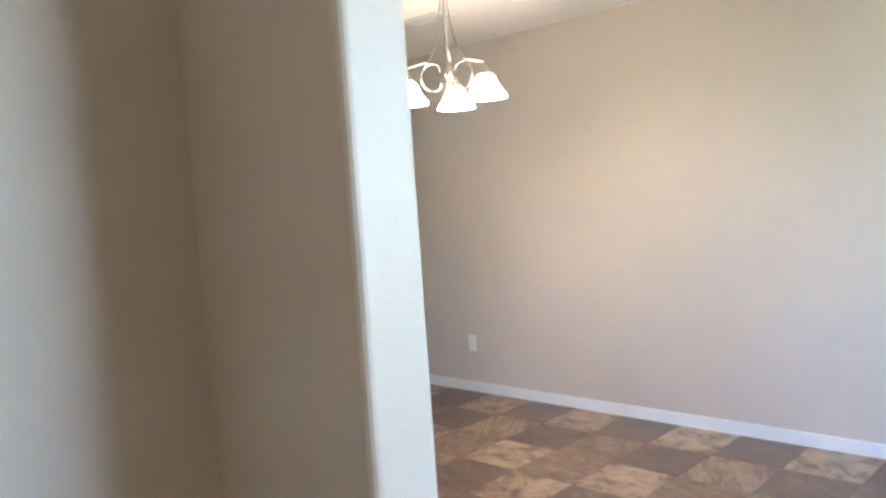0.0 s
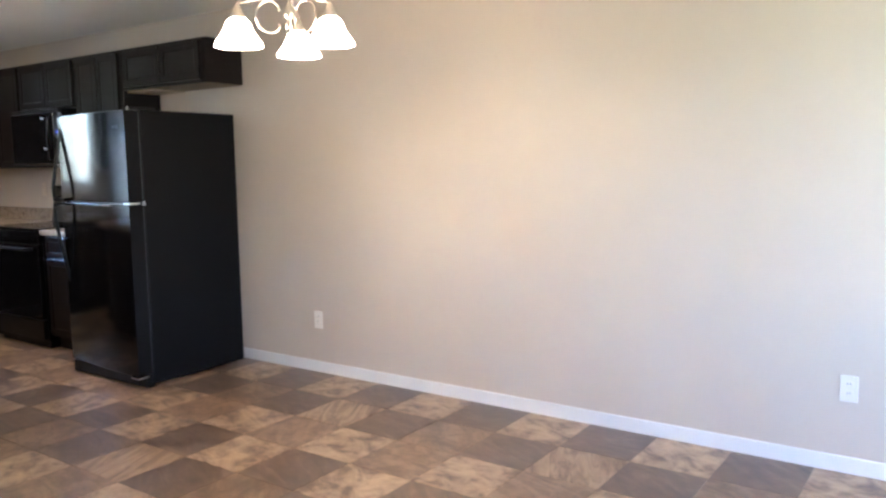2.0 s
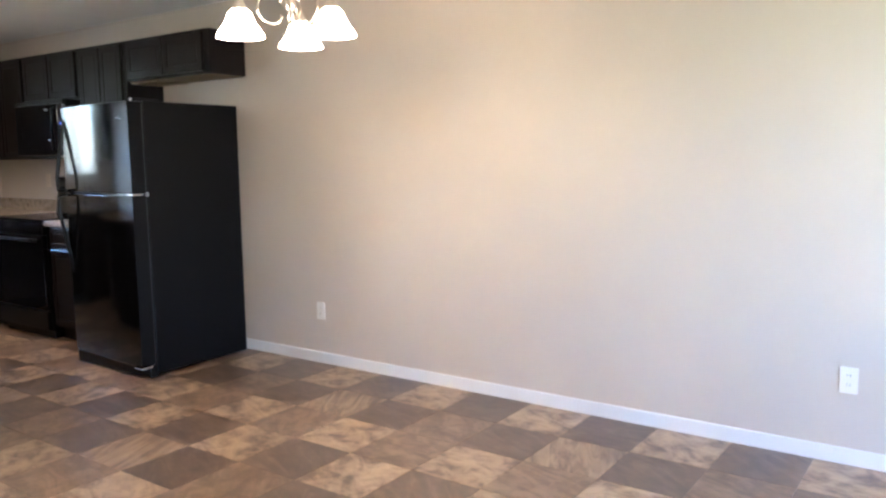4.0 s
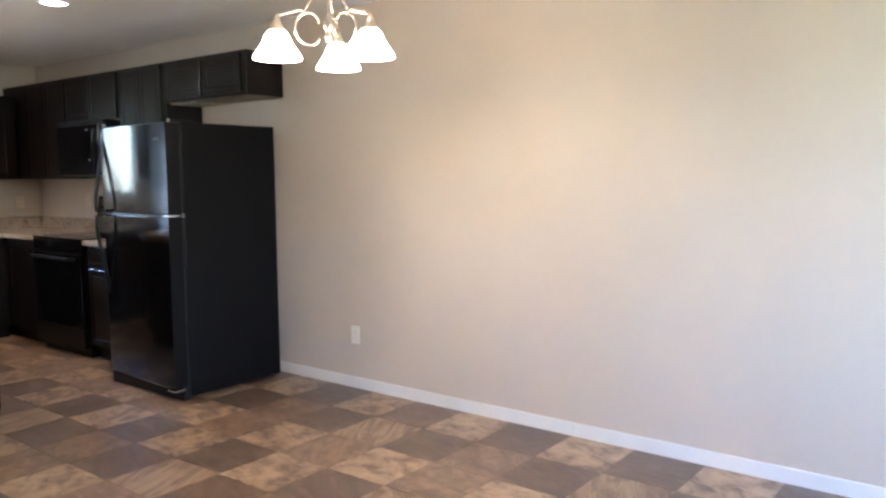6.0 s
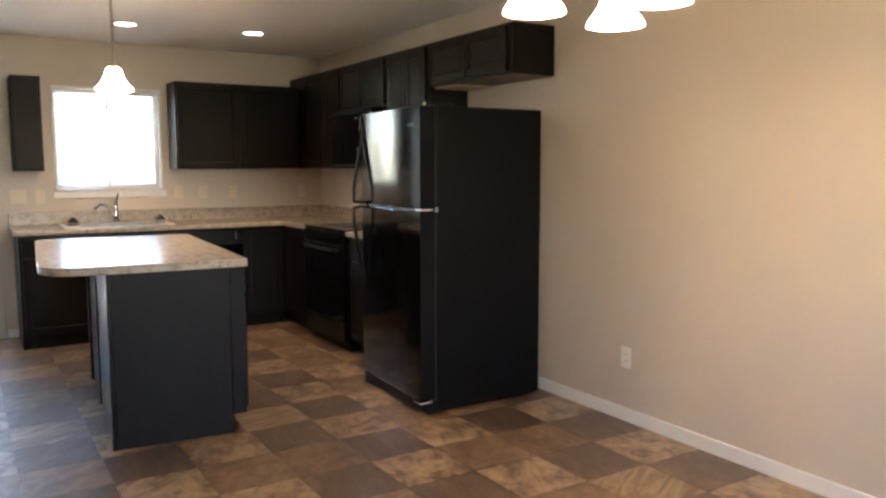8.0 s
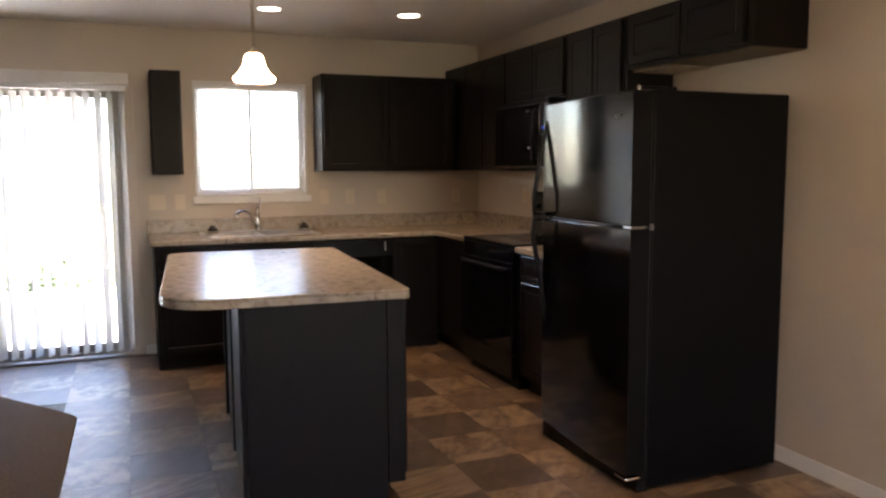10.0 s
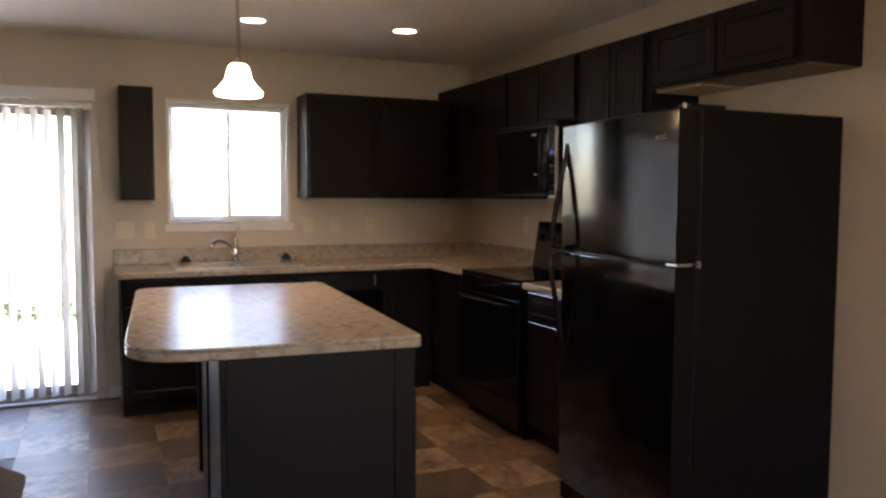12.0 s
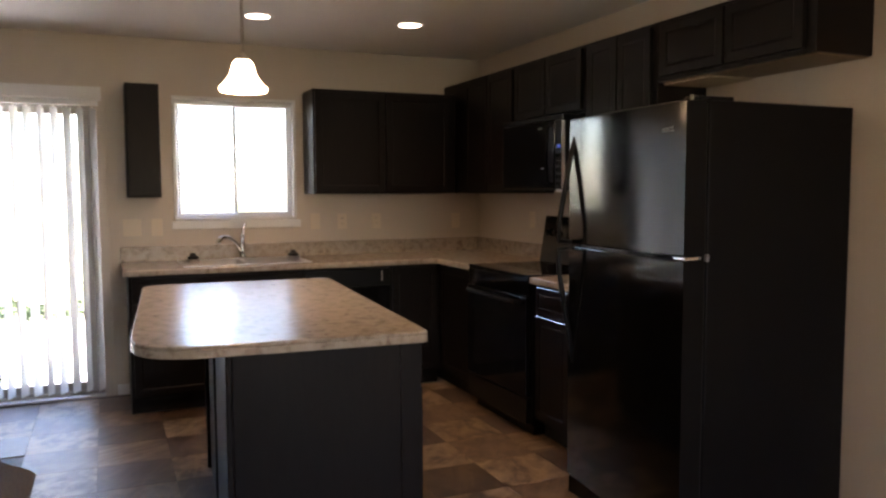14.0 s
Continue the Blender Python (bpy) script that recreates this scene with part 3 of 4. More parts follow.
# ---- range ----
rg = thing("range", (1.58, -0.33, 0), "black smooth-top electric range between the cabinets", "range")
RX0, RX1 = 1.192, 1.960
part("body", box(RX0, -0.62, 0.06, RX1, -0.03, 0.90, 0.003), M_BLACK_SIDE, rg)
part("cooktop", box(RX0 - 0.002, -0.655, 0.902, RX1 + 0.002, -0.10, 0.922, 0.006), M_GLASS_BLACK, rg)
for cx, cy, r in ((1.38, -0.50, 0.105), (1.77, -0.50, 0.08), (1.38, -0.23, 0.08), (1.77, -0.23, 0.105)):
    part("burner_ring", lathe([(r - 0.003, 0.0), (r - 0.003, 0.0006), (r, 0.0006), (r, 0.0)], (cx, cy, 0.922), 40), M_BLACK_SIDE, rg)
bg = outline_slab([(RX0, -0.13), (RX1, -0.13), (RX1, -0.03), (RX0, -0.03)], 0.91, 1.225)
for v in bg.verts:
    if v.co.z > 1.2 and v.co.y < -0.1:
        v.co.y = -0.08
bmesh.ops.bevel(bg, geom=bg.edges[:], offset=0.006, segments=2, affect="EDGES", profile=0.5)
back = part("backguard", bg, M_BLACK, rg)
for kx in (1.28, 1.37, 1.78, 1.87):
    part("knob", tube([(kx, -0.098, 1.12), (kx, -0.128, 1.115)], [0.022, 0.018], 16), M_BLACK_PLASTIC, back)
part("display", box(1.49, -0.111, 1.08, 1.66, -0.100, 1.16, 0.002), M_GLASS_BLACK, back)
part("oven_door", box(RX0 + 0.004, -0.665, 0.23, RX1 - 0.004, -0.622, 0.80, 0.004), M_GLASS_BLACK, rg)
part("oven_window", box(RX0 + 0.14, -0.668, 0.36, RX1 - 0.14, -0.6655, 0.66, 0.001), M_GLASS_BLACK, rg)
part("control_rail", box(RX0 + 0.002, -0.655, 0.805, RX1 - 0.002, -0.622, 0.90, 0.004), M_BLACK, rg)
part("handle", tube([(RX0 + 0.07, -0.667, 0.765), (RX0 + 0.07, -0.70, 0.768), (RX0 + 0.10, -0.71, 0.77), (RX1 - 0.10, -0.71, 0.77), (RX1 - 0.07, -0.70, 0.768), (RX1 - 0.07, -0.667, 0.765)], 0.011, 12), M_BLACK_PLASTIC, rg)
part("storage_drawer", box(RX0 + 0.004, -0.66, 0.075, RX1 - 0.004, -0.622, 0.222, 0.004), M_BLACK_PLASTIC, rg)
part("kick_plate", box(RX0 + 0.02, -0.60, 0.0, RX1 - 0.02, -0.50, 0.058), M_BLACK_PLASTIC, rg)

# ---- microwave ----
mw = thing("microwave", (1.58, -0.2, 1.385), "black over-range microwave under a wall cabinet", "microwave")
MX0, MX1 = 1.195, 1.918
part("body", box(MX0, -0.385, 1.39, MX1, -0.002, 1.831, 0.003), M_BLACK_SIDE, mw)
md = part("door", box(MX0 + 0.002, -0.412, 1.402, 1.836, -0.387, 1.80, 0.006), M_BLACK, mw)
part("door_window", box(1.27, -0.4135, 1.47, 1.74, -0.4122, 1.73, 0.0005), M_GLASS_BLACK, md)
part("handle", tube([(1.805, -0.413, 1.43), (1.805, -0.440, 1.445), (1.805, -0.446, 1.60), (1.805, -0.440, 1.755), (1.805, -0.413, 1.77)], 0.008, 12), M_BLACK, md)
part("badge", box(1.655, -0.4135, 1.754, 1.70, -0.4122, 1.766), M_STEEL, md, "small silver badge")
# the handle's short glint, put in as a steel bar
part("handle_glint", box(1.69, -0.4142, 1.52, 1.72, -0.4136, 1.528), M_STEEL, md, "small steel bar standing in for a handle glint")
cp = part("control_panel", box(1.839, -0.410, 1.402, MX1 - 0.002, -0.387, 1.80, 0.005), M_BLACK_SIDE, mw)
part("display", box(1.868, -0.4115, 1.641, 1.894, -0.4102, 1.656), M_LED, cp, "glowing blue clock digits")
for r in range(5):
    for c in range(2):
        part("button", box(1.852 + c * 0.034, -0.4113, 1.42 + r * 0.040, 1.878 + c * 0.034, -0.4102, 1.446 + r * 0.040, 0.0004), M_GLASS_BLACK, cp)
# crinkled film along the edge, its reflection put into a white base
bm = bmesh.new()
for i in range(36):
    dz, dy = i * 0.0108, 0.0025 * math.sin(i * 2.3)
    box(MX1 - 0.0018, -0.413 + dy, 1.405 + dz, MX1 + 0.004 + 0.6 * dy, -0.392, 1.4135 + dz, 0.0012, bm, 1)
part("edge_film", bm, M_FOIL, mw, "crinkled protective film strip, whitened for its reflection")
# glint at the lower corner, added as a white plate
part("corner_glint", box(1.855, -0.4135, 1.386, MX1 - 0.004, -0.39, 1.4005, 0.003), M_FOIL, mw, "white plate standing in for a glint at the corner")
part("vent_grille", box(MX0 + 0.002, -0.405, 1.803, MX1 - 0.002, -0.387, 1.830, 0.003), M_BLACK_PLASTIC, mw)

# ---- refrigerator ----
fr = thing("refrigerator", (3.18, -0.5, 0), "black top-freezer refrigerator standing against the wall", "refrigerator")
FX0, FX1, FZ = 2.72, 3.552, 1.715
part("cabinet", box(FX0 + 0.012, -0.817, 0.02, FX1 - 0.003, -0.088, FZ, 0.006), M_BLACK_SIDE, fr)


def fridge_door(z0, z1):
    """A door whose face bows gently outward, more so towards the handle."""
    b = bmesh.new()
    n = 36
    xs = [FX0 + (FX1 - FX0) * i / n for i in range(n + 1)]
    half = (FX1 - FX0) / 2
    face = []
    for x in xs:
        u = (x - FX0) / half - 1
        face.append(-0.925 + half * 0.039 * (1 - u) ** 2)
    ring = [(x, y) for x, y in zip(xs, face)] + [(FX1, -0.831), (FX0, -0.831)]
    f = b.faces.new([b.verts.new((x, y, z0)) for x, y in ring])
    g = bmesh.ops.extrude_face_region(b, geom=[f])["geom"]
    for v in g:
        if isinstance(v, bmesh.types.BMVert):
            v.co.z = z1
    bmesh.ops.recalc_face_normals(b, faces=b.faces[:])
    rim = [e for e in b.edges if abs(e.verts[0].co.z - e.verts[1].co.z) < 1e-6 or (e.verts[0].co.y < -0.835 and abs(e.verts[0].co.x - e.verts[1].co.x) < 1e-6 and e.verts[0].co.x in (xs[0], xs[-1]))]
    bmesh.ops.bevel(b, geom=rim, offset=0.006, segments=3, affect="EDGES", profile=0.5)
    for e in b.edges:
        if len(e.link_faces) == 2 and e.calc_face_angle(0) > radians(12):
            e.smooth = False
    return b


SEAM = 1.150
fz = part("freezer_door", fridge_door(SEAM + 0.006, FZ - 0.004), M_BLACK, fr, smooth=True)
fd = part("fridge_door", fridge_door(0.085, SEAM - 0.006), M_BLACK, fr, smooth=True)
for leaf in (fz, fd):
    leaf.data.materials.append(M_BLACK_SIDE)
    for p in leaf.data.polygons:
        if p.normal.x > 0.95:
            p.material_index = 1
part("gasket", box(FX0 + 0.012, -0.832, 0.09, FX1 - 0.012, -0.816, FZ - 0.01), M_RUBBER, fr)
# the highlight on the door edges, made as a metal strip
part("seam_highlight", box(FX0 + 0.11, -0.868, SEAM - 0.004, FX1 - 0.005, -0.84, SEAM + 0.004, 0.002), M_DULL, fr, "thin metal strip standing in for the door edges' highlight")
part("middle_hinge", box(FX1 - 0.06, -0.923, SEAM - 0.006, FX1 + 0.003, -0.86, SEAM + 0.006, 0.003), M_CHROME, fr, "chrome hinge plate")
part("top_hinge_cover", box(FX1 - 0.075, -0.87, FZ - 0.002, FX1 - 0.006, -0.70, FZ + 0.014, 0.006), M_BLACK_PLASTIC, fr)
part("hinge_pin", caps(lathe([(0.008, -0.004), (0.008, 0.012), (0.005, 0.016)], (FX1 - 0.022, -0.882, FZ), 14)), M_CHROME, fr, "bright hinge pin on the freezer door")
part("hinge_bolt", caps(lathe([(0.009, -0.012), (0.009, 0.010), (0.006, 0.013)], (FX1 + 0.002, -0.822, SEAM), 14)), M_DULL, fr, "bolt of the middle hinge")
part("kick_grille", box(FX0 + 0.01, -0.86, 0.0, FX1 - 0.01, -0.80, 0.078, 0.006), M_BLACK_PLASTIC, fr)
part("bottom_hinge", box(FX1 - 0.085, -0.925, 0.066, FX1 + 0.001, -0.85, 0.080, 0.004), M_CHROME, fr, "chrome bottom hinge")
script = tube([(FX1 - 0.125 + 0.0065 * i, -0.9250, 1.614 + 0.0045 * math.sin(i * 2.2) + 0.0006 * i) for i in range(10)], 0.0022, 6, flat=0.4)
part("badge", box(FX1 - 0.128, -0.9255, 1.606, FX1 - 0.062, -0.922, 1.6085, 0.0006, script), M_DULL, fz, "small silver maker's badge")


def fridge_handle(za, zb, door_part):
    """A grip at the door's left edge that rises from za and stands proud near the seam."""
    pts = []
    for i in range(17):
        t = i / 16
        out_ = 0.068 * min(1.0, 1.2 * t ** 0.9) if i < 16 else 0.0
        pts.append((FX0 + 0.046 - 0.020 * min(1.0, t * 1.3), -0.862 - out_, za + (zb - za) * (t if i < 15 else 0.985 + 0.015 * (i - 15))))
    part("handle", tube(pts, [0.010 + 0.003 * math.sin(math.pi * i / 16) for i in range(17)], 12, flat=0.8), M_BLACK_PLASTIC, door_part, smooth=True)


fridge_handle(1.63, SEAM + 0.012, fz)
fridge_handle(0.62, SEAM - 0.012, fd)
TURN_FRIDGE = Matrix.Translation((3.534, -0.088, 0)) @ Matrix.Rotation(radians(0.6), 4, "Z") @ Matrix.Translation((-3.549, 0.088, 0))
fr.matrix_basis = TURN_FRIDGE @ Matrix.Translation(fr.location)

# ---- island ----
isl = thing("kitchen_island", (2.35, -2.13, 0), "espresso kitchen island under a speckled laminate top", "island")
IX0, IX1, IY0, IY1 = 1.68, 3.205, -2.388, -1.75
part("body", box(IX0, IY0, 0.10, IX1, IY1, CT - 0.041, 0.002), M_ESP, isl)
part("toe_kick", box(IX0 + 0.01, IY0 + 0.002, 0.0, IX1 - 0.012, IY1 - 0.075, 0.099), M_ESP, isl)
part("end_panel", box(IX1 + 0.001, IY0 + 0.0, 0.0, IX1 + 0.016, IY1 - 0.075, CT - 0.042, 0.002), M_ESP, isl)
part("end_panel", box(IX1 + 0.001, IY1 - 0.074, 0.10, IX1 + 0.016, IY1 - 0.001, CT - 0.042, 0.002), M_ESP, isl)
part("back_panel", box(IX0 + 0.062, IY0 - 0.004, 0.0, IX1 - 0.052, IY0 - 0.001, CT - 0.042), M_ESP, isl)
for x0, x1 in ((IX0, IX0 + 0.06), (IX1 - 0.05, IX1 + 0.018)):
    part("corner_stile", box(x0, IY0 - 0.020, 0.0, x1, IY0 - 0.001, CT - 0.043, 0.002), M_ESP, isl)
part("mid_stile", box(2.30, IY0 - 0.014, 0.0, 2.36, IY0 - 0.0045, CT - 0.043, 0.002), M_ESP, isl)
part("bare_strip", box(IX0 - 0.012, IY0 - 0.017, 0.02, IX0 - 0.001, IY0 + 0.02, 0.42, 0.001), M_ESP_IN, isl, "unfinished pale wood strip at the end")
for i in range(3):
    bay = (IX1 - IX0 - 0.04) / 3
    a0 = IX0 + 0.02 + i * bay
    part("drawer_front", panel_door("y", a0, a0 + bay - 0.012, 0.715, 0.86, IY1 + 0.001, 1, 0.035), M_ESP, isl)
    part("door", panel_door("y", a0, a0 + bay - 0.012, 0.12, 0.70, IY1 + 0.001, 1), M_ESP, isl)
itop = thing("island_countertop", (2.35, -2.2, CT - 0.04), "speckled beige laminate island top with rounded corners", "countertop")
edge_ = rounded([(1.49, -1.728), (1.49, -2.695), (3.25, -2.695), (3.25, -1.728)], [0.03, 0.13, 0.24, 0.035])
part("top_sheet", outline_slab(edge_, CT - 0.014, CT, 0.006), M_LAM, itop)
part("edge_band", outline_slab(edge_, CT - 0.040, CT - 0.0142, 0.003), M_LAM, itop)
TURN_ISLAND = Matrix.Translation((2.35, -2.2, 0)) @ Matrix.Rotation(radians(-3.8), 4, "Z") @ Matrix.Translation((-2.35, 2.2, 0))
for o in (isl, itop):
    o.matrix_basis = TURN_ISLAND @ Matrix.Translation(o.location)

# ---- sink and tap ----
sk = thing("sink", (0.33, -1.95, CT), "stainless double-bowl drop-in sink in the worktop", "sink")
bm = bmesh.new()
SY0, SY1, SX0, SX1 = -2.36, -1.535, 0.09, 0.585
for y0, y1 in ((SY0, SY0 + 0.03), (-1.965, -1.935), (SY1 - 0.03, SY1)):
    box(SX0, y0, CT + 0.001, SX1, y1, CT + 0.007, 0.002, bm)
for x0, x1 in ((SX0, SX0 + 0.09), (SX1 - 0.03, SX1)):
    box(x0, SY0, CT + 0.0015, x1, SY1, CT + 0.0075, 0.002, bm)
part("rim", bm, M_STEEL, sk)
for y0, y1 in ((SY0 + 0.028, -1.963), (-1.937, SY1 - 0.028)):
    b = box(SX0 + 0.088, y0, CT - 0.17, SX1 - 0.028, y1, CT + 0.002)
    b.normal_update()
    bmesh.ops.delete(b, geom=[f for f in b.faces if f.normal.z > 0.9], context="FACES")
    low = [e for e in b.edges if not e.is_boundary]
    bmesh.ops.bevel(b, geom=low, offset=0.035, segments=3, affect="EDGES", profile=0.5)
    bmesh.ops.solidify(b, geom=b.faces[:], thickness=0.0015)
    bowl = part("bowl", b, M_STEEL, sk, smooth=True)
    part("drain", lathe([(0.042, 0.0), (0.038, 0.003), (0.02, 0.001)], (0.34, (y0 + y1) / 2, CT - 0.1675), 24), M_CHROME, bowl)
tp = thing("faucet", (0.13, -1.935, CT + 0.0075), "chrome single-lever kitchen faucet behind the sink", "faucet")
part("base_plate", outline_slab(rounded([(0.10, -2.05), (0.16, -2.05), (0.16, -1.83), (0.10, -1.83)], [0.03] * 4), CT + 0.0078, CT + 0.018, 0.004), M_CHROME, tp)
part("body", caps(lathe([(0.026, 0.0), (0.022, 0.02), (0.017, 0.06), (0.017, 0.11), (0.019, 0.135), (0.012, 0.16)], (0.13, -1.922, CT + 0.018), 24)), M_CHROME, tp, smooth=True)
part("spout", tube([(0.14, -1.928, CT + 0.04), (0.16, -1.95, CT + 0.09), (0.19, -1.985, CT + 0.140), (0.225, -2.03, CT + 0.164), (0.26, -2.07, CT + 0.166), (0.285, -2.10, CT + 0.150), (0.292, -2.11, CT + 0.130)], [0.014, 0.014, 0.013, 0.013, 0.014, 0.017, 0.017], 14), M_CHROME, tp, smooth=True)
part("lever", tube([(0.13, -1.922, CT + 0.165), (0.125, -1.915, CT + 0.20), (0.12, -1.898, CT + 0.252)], [0.012, 0.009, 0.007], 10), M_CHROME, tp, smooth=True)
for sx, sy, h in ((0.30, -2.275, 0.05), (0.30, -1.60, 0.05)):
    st = thing("sink_strainer", (sx, sy, CT + 0.0078), "black and steel sink strainer resting on the sink", "strainer", "sink strainers")
    part("cup", caps(lathe([(0.040, 0), (0.046, 0.012), (0.050, 0.020)], (sx, sy, CT + 0.0078), 20)), M_STEEL, st)
    part("knob", caps(lathe([(0.034, 0.021), (0.036, 0.038), (0.020, 0.046), (0.018, 0.062)], (sx, sy, CT + 0.0078), 16)), M_RUBBER, st)


# ---- wall plates ----
def plate(name, at, axis, w=0.072, kind_="outlet", M_P=M_WHITE):
    """A cover plate. axis 'y': on the wall behind, facing -y; axis 'x': facing +x."""
    x, y, z = at
    h = 0.116
    tone = "almond" if M_P is M_ALMOND else "white"
    label = tone + (" duplex outlet with cover plate on the wall" if kind_ == "outlet" else " light switch plate on the kitchen wall")
    ob = thing(name, at, label, kind_, "wall plates")

    def put(n, a0, a1, z0, z1, d0, d1, m, par, bev=0.002):
        b = box(x + a0, y - d1, z + z0, x + a1, y - d0, z + z1, bev) if axis == "y" else box(x + d0, y + a0, z + z0, x + d1, y + a1, z + z1, bev)
        return part(n, b, m, par)

    cover = put("cover_plate", -w / 2, w / 2, -h / 2, h / 2, 0.0005, 0.006, M_P, ob)
    gangs = max(1, round(w / 0.072))
    for g in range(gangs):
        c = (g - (gangs - 1) / 2) * 0.046
        if kind_ == "outlet":
            for dz in (-0.0205, 0.0205):
                r = put("receptacle", c - 0.017, c + 0.017, dz - 0.0145, dz + 0.0145, 0.0062, 0.0085, M_P, cover, 0.001)
                for s in (-0.006, 0.006):
                    put("slot", c + s - 0.001, c + s + 0.001, dz - 0.002, dz + 0.007, 0.0086, 0.0089, M_SLOT, r, 0)
        else:
            put("toggle", c - 0.005, c + 0.005, -0.012, 0.012, 0.0062, 0.014, M_P, cover, 0.001)
    return ob


plate("outlet", (4.183, -0.001, 0.351), "y")
plate("outlet", (7.315, -0.001, 0.375), "y")
plate("light_switch", (0.001, -2.640, 1.15), "x", 0.118, "switch", M_ALMOND)
plate("light_switch", (0.001, -2.480, 1.148), "x", 0.072, "switch", M_ALMOND)
plate("light_switch", (0.001, -1.366, 1.17), "x", 0.072, "switch", M_ALMOND)
plate("outlet", (0.001, -1.156, 1.167), "x", M_P=M_ALMOND)
plate("outlet", (0.001, -0.884, 1.165), "x", M_P=M_ALMOND)
plate("outlet", (0.001, -0.212, 1.155), "x", M_P=M_ALMOND)
plate("outlet", (0.88, -0.001, 1.186), "y", M_P=M_ALMOND)


# ---- lamps ----
WIDE_BELL = ((0, 1.0), (0.05, 0.99), (0.11, 0.965), (0.18, 0.915), (0.26, 0.855), (0.36, 0.77), (0.46, 0.69), (0.56, 0.62), (0.67, 0.565), (0.78, 0.52), (0.88, 0.455), (0.95, 0.37))
STEPPED_BELL = ((0, 0.93), (0.05, 0.98), (0.12, 1.0), (0.17, 0.95), (0.22, 0.86), (0.30, 0.78), (0.38, 0.70), (0.48, 0.61), (0.58, 0.54), (0.70, 0.495), (0.84, 0.46), (0.93, 0.41))


def bell(at, r_top, r_low, h, lip, shape):
    """A flared glass bell, open below, with its rim at the height of at."""
    rim = r_low + lip
    steps = shape + ((1.0, r_top / rim),)
    prof = [(rim * r, h * t) for t, r in steps]
    inner = [(max(r - 0.0035, 0.004), z) for r, z in prof]
    return lathe(prof[::-1] + inner, at, 36)


def downlight(at, energy):
    x, y = at
    ob = thing("recessed_downlight", (x, y, CEIL), "lit round recessed ceiling downlight with white trim", "downlight", "ceiling downlights")
    part("trim_ring", lathe([(0.072, -0.002), (0.074, -0.006), (0.095, -0.003), (0.097, -0.0005)], (x, y, CEIL), 40), M_TRIM, ob, smooth=True)
    part("lens", caps(lathe([(0.073, -0.003), (0.03, -0.0045), (0.004, -0.005)], (x, y, CEIL), 32)), M_CANLENS, ob, "glowing warm white lens")
    lamp = new("downlight_lamp", bpy.data.lights.new("downlight_lamp", "SPOT"))
    lamp.data.energy, lamp.data.spot_size, lamp.data.spot_blend = energy, radians(120), 0.6
    lamp.data.shadow_soft_size, lamp.data.color = 0.05, (1.0, 0.67, 0.38)
    lamp.location = (x, y, CEIL - 0.02)


for c in ((2.887, -1.214), (1.055, -1.0), (0.95, -1.93)):
    downlight(c, 1.0)

# unseen ceiling lamp, added so that the hall partition is lit warm
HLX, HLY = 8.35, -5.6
hl = thing("unseen_hall_light", (HLX, HLY, CEIL), "unseen lamp added to warm the hall partition", "ceiling light")
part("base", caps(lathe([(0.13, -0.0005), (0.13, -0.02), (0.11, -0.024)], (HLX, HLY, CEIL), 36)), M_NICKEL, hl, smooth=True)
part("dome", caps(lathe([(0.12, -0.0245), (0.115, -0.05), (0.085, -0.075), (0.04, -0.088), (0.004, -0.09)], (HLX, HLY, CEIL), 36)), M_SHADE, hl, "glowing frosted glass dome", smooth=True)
point_lamp("unseen_hall_bulb_lamp", (HLX, HLY, CEIL - 0.13), 0.26, 0.08, (1.0, 0.58, 0.20))

PX, PY, PZ = 2.232, -2.231, 1.828
pd = thing("pendant_lamp", (PX, PY, CEIL), "lit bell-glass pendant lamp on a nickel rod", "pendant lamp")
part("canopy", caps(lathe([(0.062, 0.0), (0.060, -0.012), (0.030, -0.026), (0.010, -0.030)], (PX, PY, CEIL - 0.0005), 32)), M_NICKEL, pd, smooth=True)
part("rod", tube([(PX, PY, PZ + 0.16), (PX, PY, CEIL - 0.02)], 0.0075, 12), M_NICKEL, pd)
part("socket_cup", caps(lathe([(0.036, 0.127), (0.032, 0.140), (0.018, 0.150), (0.010, 0.168)], (PX, PY, PZ), 28)), M_NICKEL, pd, smooth=True)
part("shade", bell((PX, PY, PZ), 0.034, 0.077, 0.135, 0.027, STEPPED_BELL), M_SHADE, pd, "glowing frosted glass bell", smooth=True)
part("bulb", caps(lathe([(0.006, 0.03), (0.024, 0.045), (0.029, 0.065), (0.024, 0.088), (0.013, 0.118)], (PX, PY, PZ), 20)), M_BULB, pd, smooth=True)
point_lamp("pendant_bulb_lamp", (PX, PY, PZ + 0.018), 0.48, 0.02)

CX, CY, CZ = 5.33, -1.30, 1.850
ch = thing("chandelier", (CX, CY, CEIL), "three-arm scrolled nickel chandelier with lit bell shades", "chandelier")
part("canopy", caps(lathe([(0.065, 0.0), (0.062, -0.014), (0.030, -0.03), (0.010, -0.036)], (CX, CY, CEIL - 0.0005), 32)), M_NICKEL, ch, smooth=True)
part("top_finial", caps(lathe([(0.006, 0.50), (0.020, 0.515), (0.024, 0.535), (0.012, 0.555)], (CX, CY, CZ), 24)), M_NICKEL, ch, smooth=True)
part("hub", caps(lathe([(0.004, 0.07), (0.012, 0.08), (0.020, 0.10), (0.012, 0.118), (0.022, 0.135), (0.024, 0.16), (0.012, 0.18), (0.005, 0.20), (0.004, 0.52)], (CX, CY, CZ), 24)), M_NICKEL, ch, smooth=True)
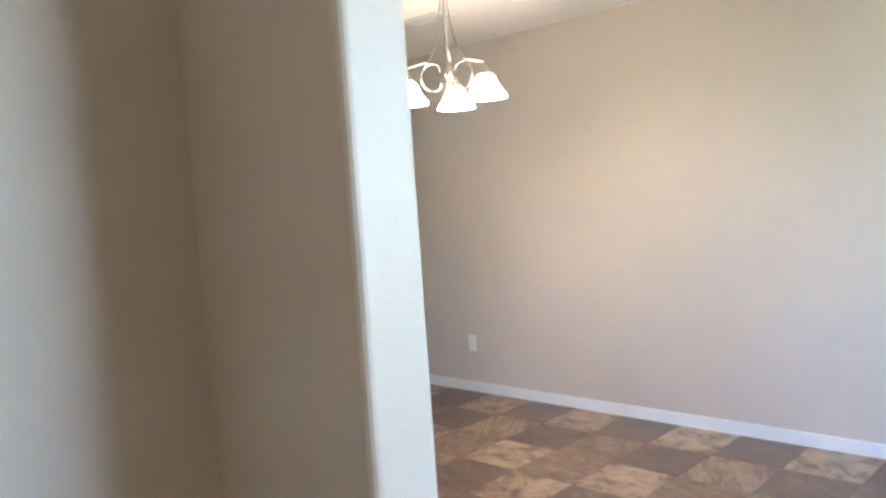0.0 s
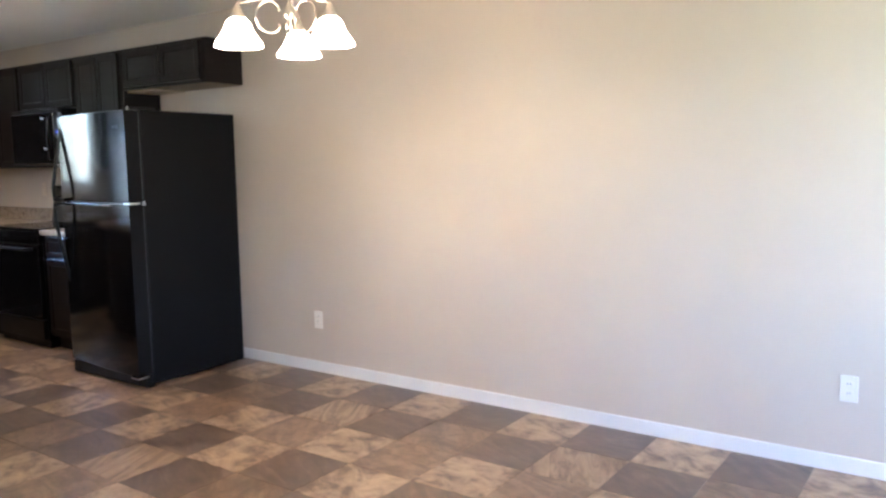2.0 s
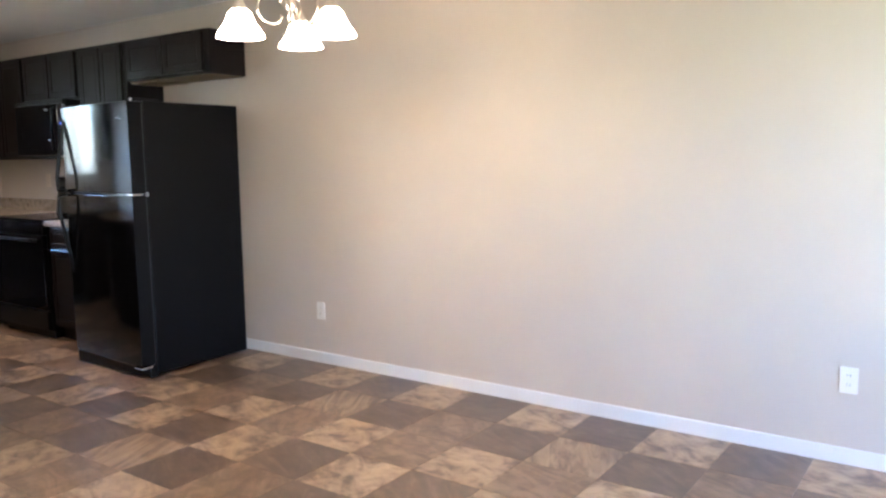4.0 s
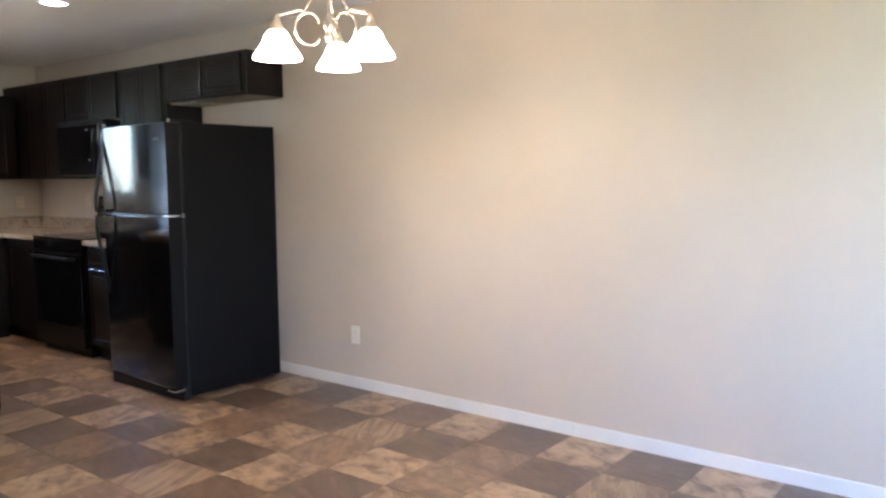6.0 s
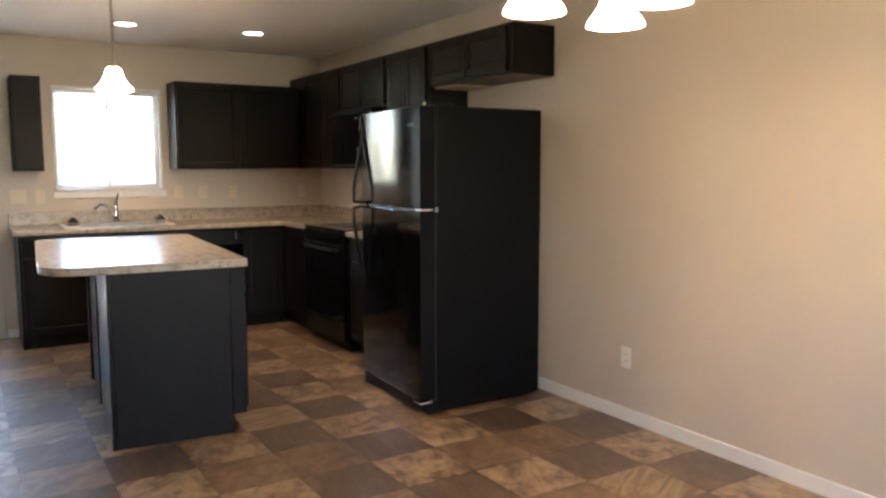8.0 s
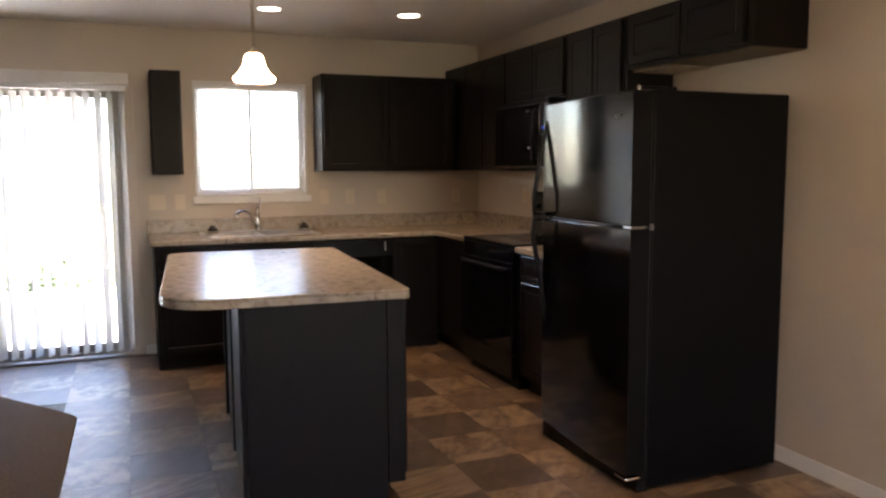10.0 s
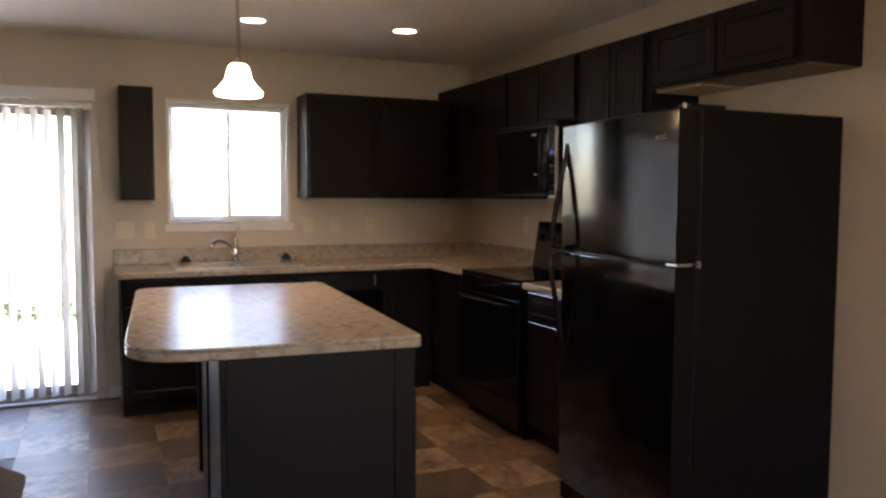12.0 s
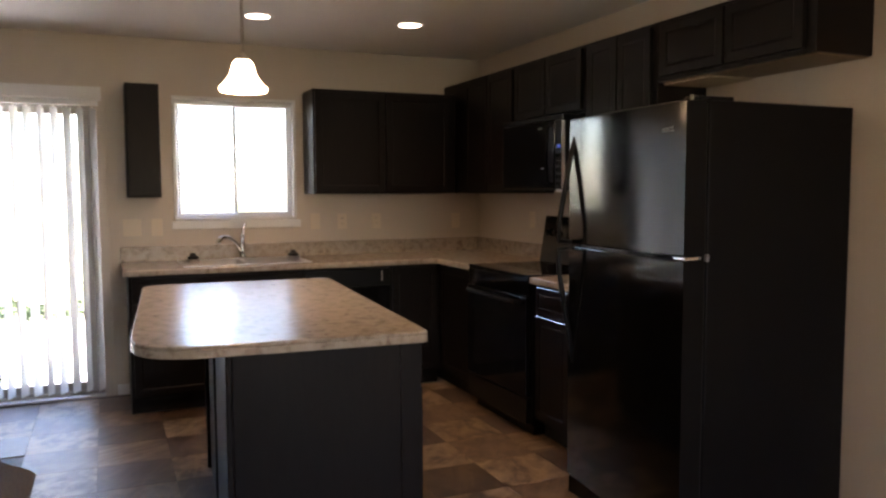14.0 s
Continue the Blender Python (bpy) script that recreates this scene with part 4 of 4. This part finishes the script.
for ang in (5, 125, 245):
    u = Vector((math.cos(radians(ang)), math.sin(radians(ang)), 0))
    base_ = Vector((CX, CY, CZ))

    def at(r, z_):
        return base_ + u * r + Vector((0, 0, z_))

    R = 0.215
    arm = part("arm", tube([at(0.10, 0.196), at(0.125, 0.198), at(0.155, 0.188), at(0.19, 0.178), at(R, 0.172)], 0.006, 10), M_NICKEL, ch, smooth=True)
    scroll = []
    for i in range(41):
        t = i / 40
        rr = 0.056 - 0.040 * abs(2 * t - 1) ** 1.6
        c0 = 0.086 - 0.026 * abs(2 * t - 1) ** 2
        cz = 0.128 + 0.042 * (1 if t < 0.5 else -1) * abs(2 * t - 1) ** 1.4
        ang_ = (t - 0.5) * radians(430)
        scroll.append(at(c0 + rr * math.cos(ang_), cz - rr * 1.12 * math.sin(ang_)))
    part("scroll", tube(scroll, 0.005, 8), M_NICKEL, arm, smooth=True)
    sweep = []
    for i in range(17):
        t = i / 16
        sweep.append(at(0.016 + 0.030 * (1 - t) + 0.060 * (1 - t) ** 4, 0.196 + 0.345 * t))
    part("stay", tube(sweep, 0.0042, 8), M_NICKEL, ch, smooth=True)
    s0 = at(R, 0)
    part("socket_cup", caps(lathe([(0.030, 0.106), (0.032, 0.114), (0.022, 0.132), (0.008, 0.168)], s0, 24)), M_NICKEL, ch, smooth=True)
    part("shade", bell(s0, 0.030, 0.083, 0.112, 0.014, WIDE_BELL), M_SHADE, ch, "glowing frosted glass bell", smooth=True)
    part("bulb", caps(lathe([(0.006, 0.025), (0.022, 0.032), (0.026, 0.048), (0.022, 0.066), (0.012, 0.085)], s0, 20)), M_BULB, ch, smooth=True)
    point_lamp("chandelier_bulb_lamp", (s0.x, s0.y, s0.z + 0.014), 0.145, 0.02, (1.0, 0.69, 0.41))

# ---- ceiling register ----
VX, VY = 4.72, -0.80
vent = thing("ceiling_vent", (VX, VY, CEIL), "white metal ceiling air register near the chandelier", "vent")
part("frame", box(VX - 0.16, VY - 0.085, CEIL - 0.008, VX + 0.16, VY + 0.085, CEIL - 0.0005, 0.003), M_TRIM, vent)
for i in range(7):
    part("louver", box(VX - 0.135, VY - 0.062 + i * 0.0195, CEIL - 0.013, VX + 0.135, VY - 0.054 + i * 0.0195, CEIL - 0.0085, 0.001), M_TRIM, vent)

# ---- vinyl squares, last ----
PXW, PYW, X0, Y0 = 0.3565, 0.3565, 3.985, -0.03


def square_mesh(material):
    b = box(-PXW / 2 + 0.0007, -PYW / 2 + 0.0007, -0.003, PXW / 2 - 0.0007, PYW / 2 - 0.0007, 0.0)
    top = [e for e in b.edges if min(v.co.z for v in e.verts) > -1e-6]
    bmesh.ops.bevel(b, geom=top, offset=0.0008, segments=1, affect="EDGES")
    return mesh_of("vinyl_square", b, material)


SQ = {m: square_mesh(m) for m in (M_TILE_L, M_TILE_S, M_TILE_M, M_TILE_D)}


def print_of(kx, ky):
    """The sheet repeats every three rows, moved on by one square."""
    k, r = kx + ky // 3, ky % 3
    if r == 0:
        return M_TILE_L if k % 2 else M_TILE_D
    if r == 1:
        return M_TILE_D if k % 2 else (M_TILE_S if k % 4 == 2 else M_TILE_M)
    return M_TILE_L if k % 2 else M_TILE_M


for kx in range(-12, 16):
    for ky in range(0, 14):
        x = X0 + (kx + 0.5) * PXW
        y = Y0 - (ky + 0.5) * PYW
        if x < 0 or x > X_EAST - 0.1 or (y < -3.4 and x > 1.1):
            continue
        sq = new("vinyl_square", SQ[print_of(kx, ky)])
        sq.parent = vinyl_floor
        sq.location = (x, y, 0.0)
        if ky == 0:
            sq.location.y = y - Y0 / 2 - 0.003
            sq.scale.y = (PYW - Y0 - 0.006) / PYW
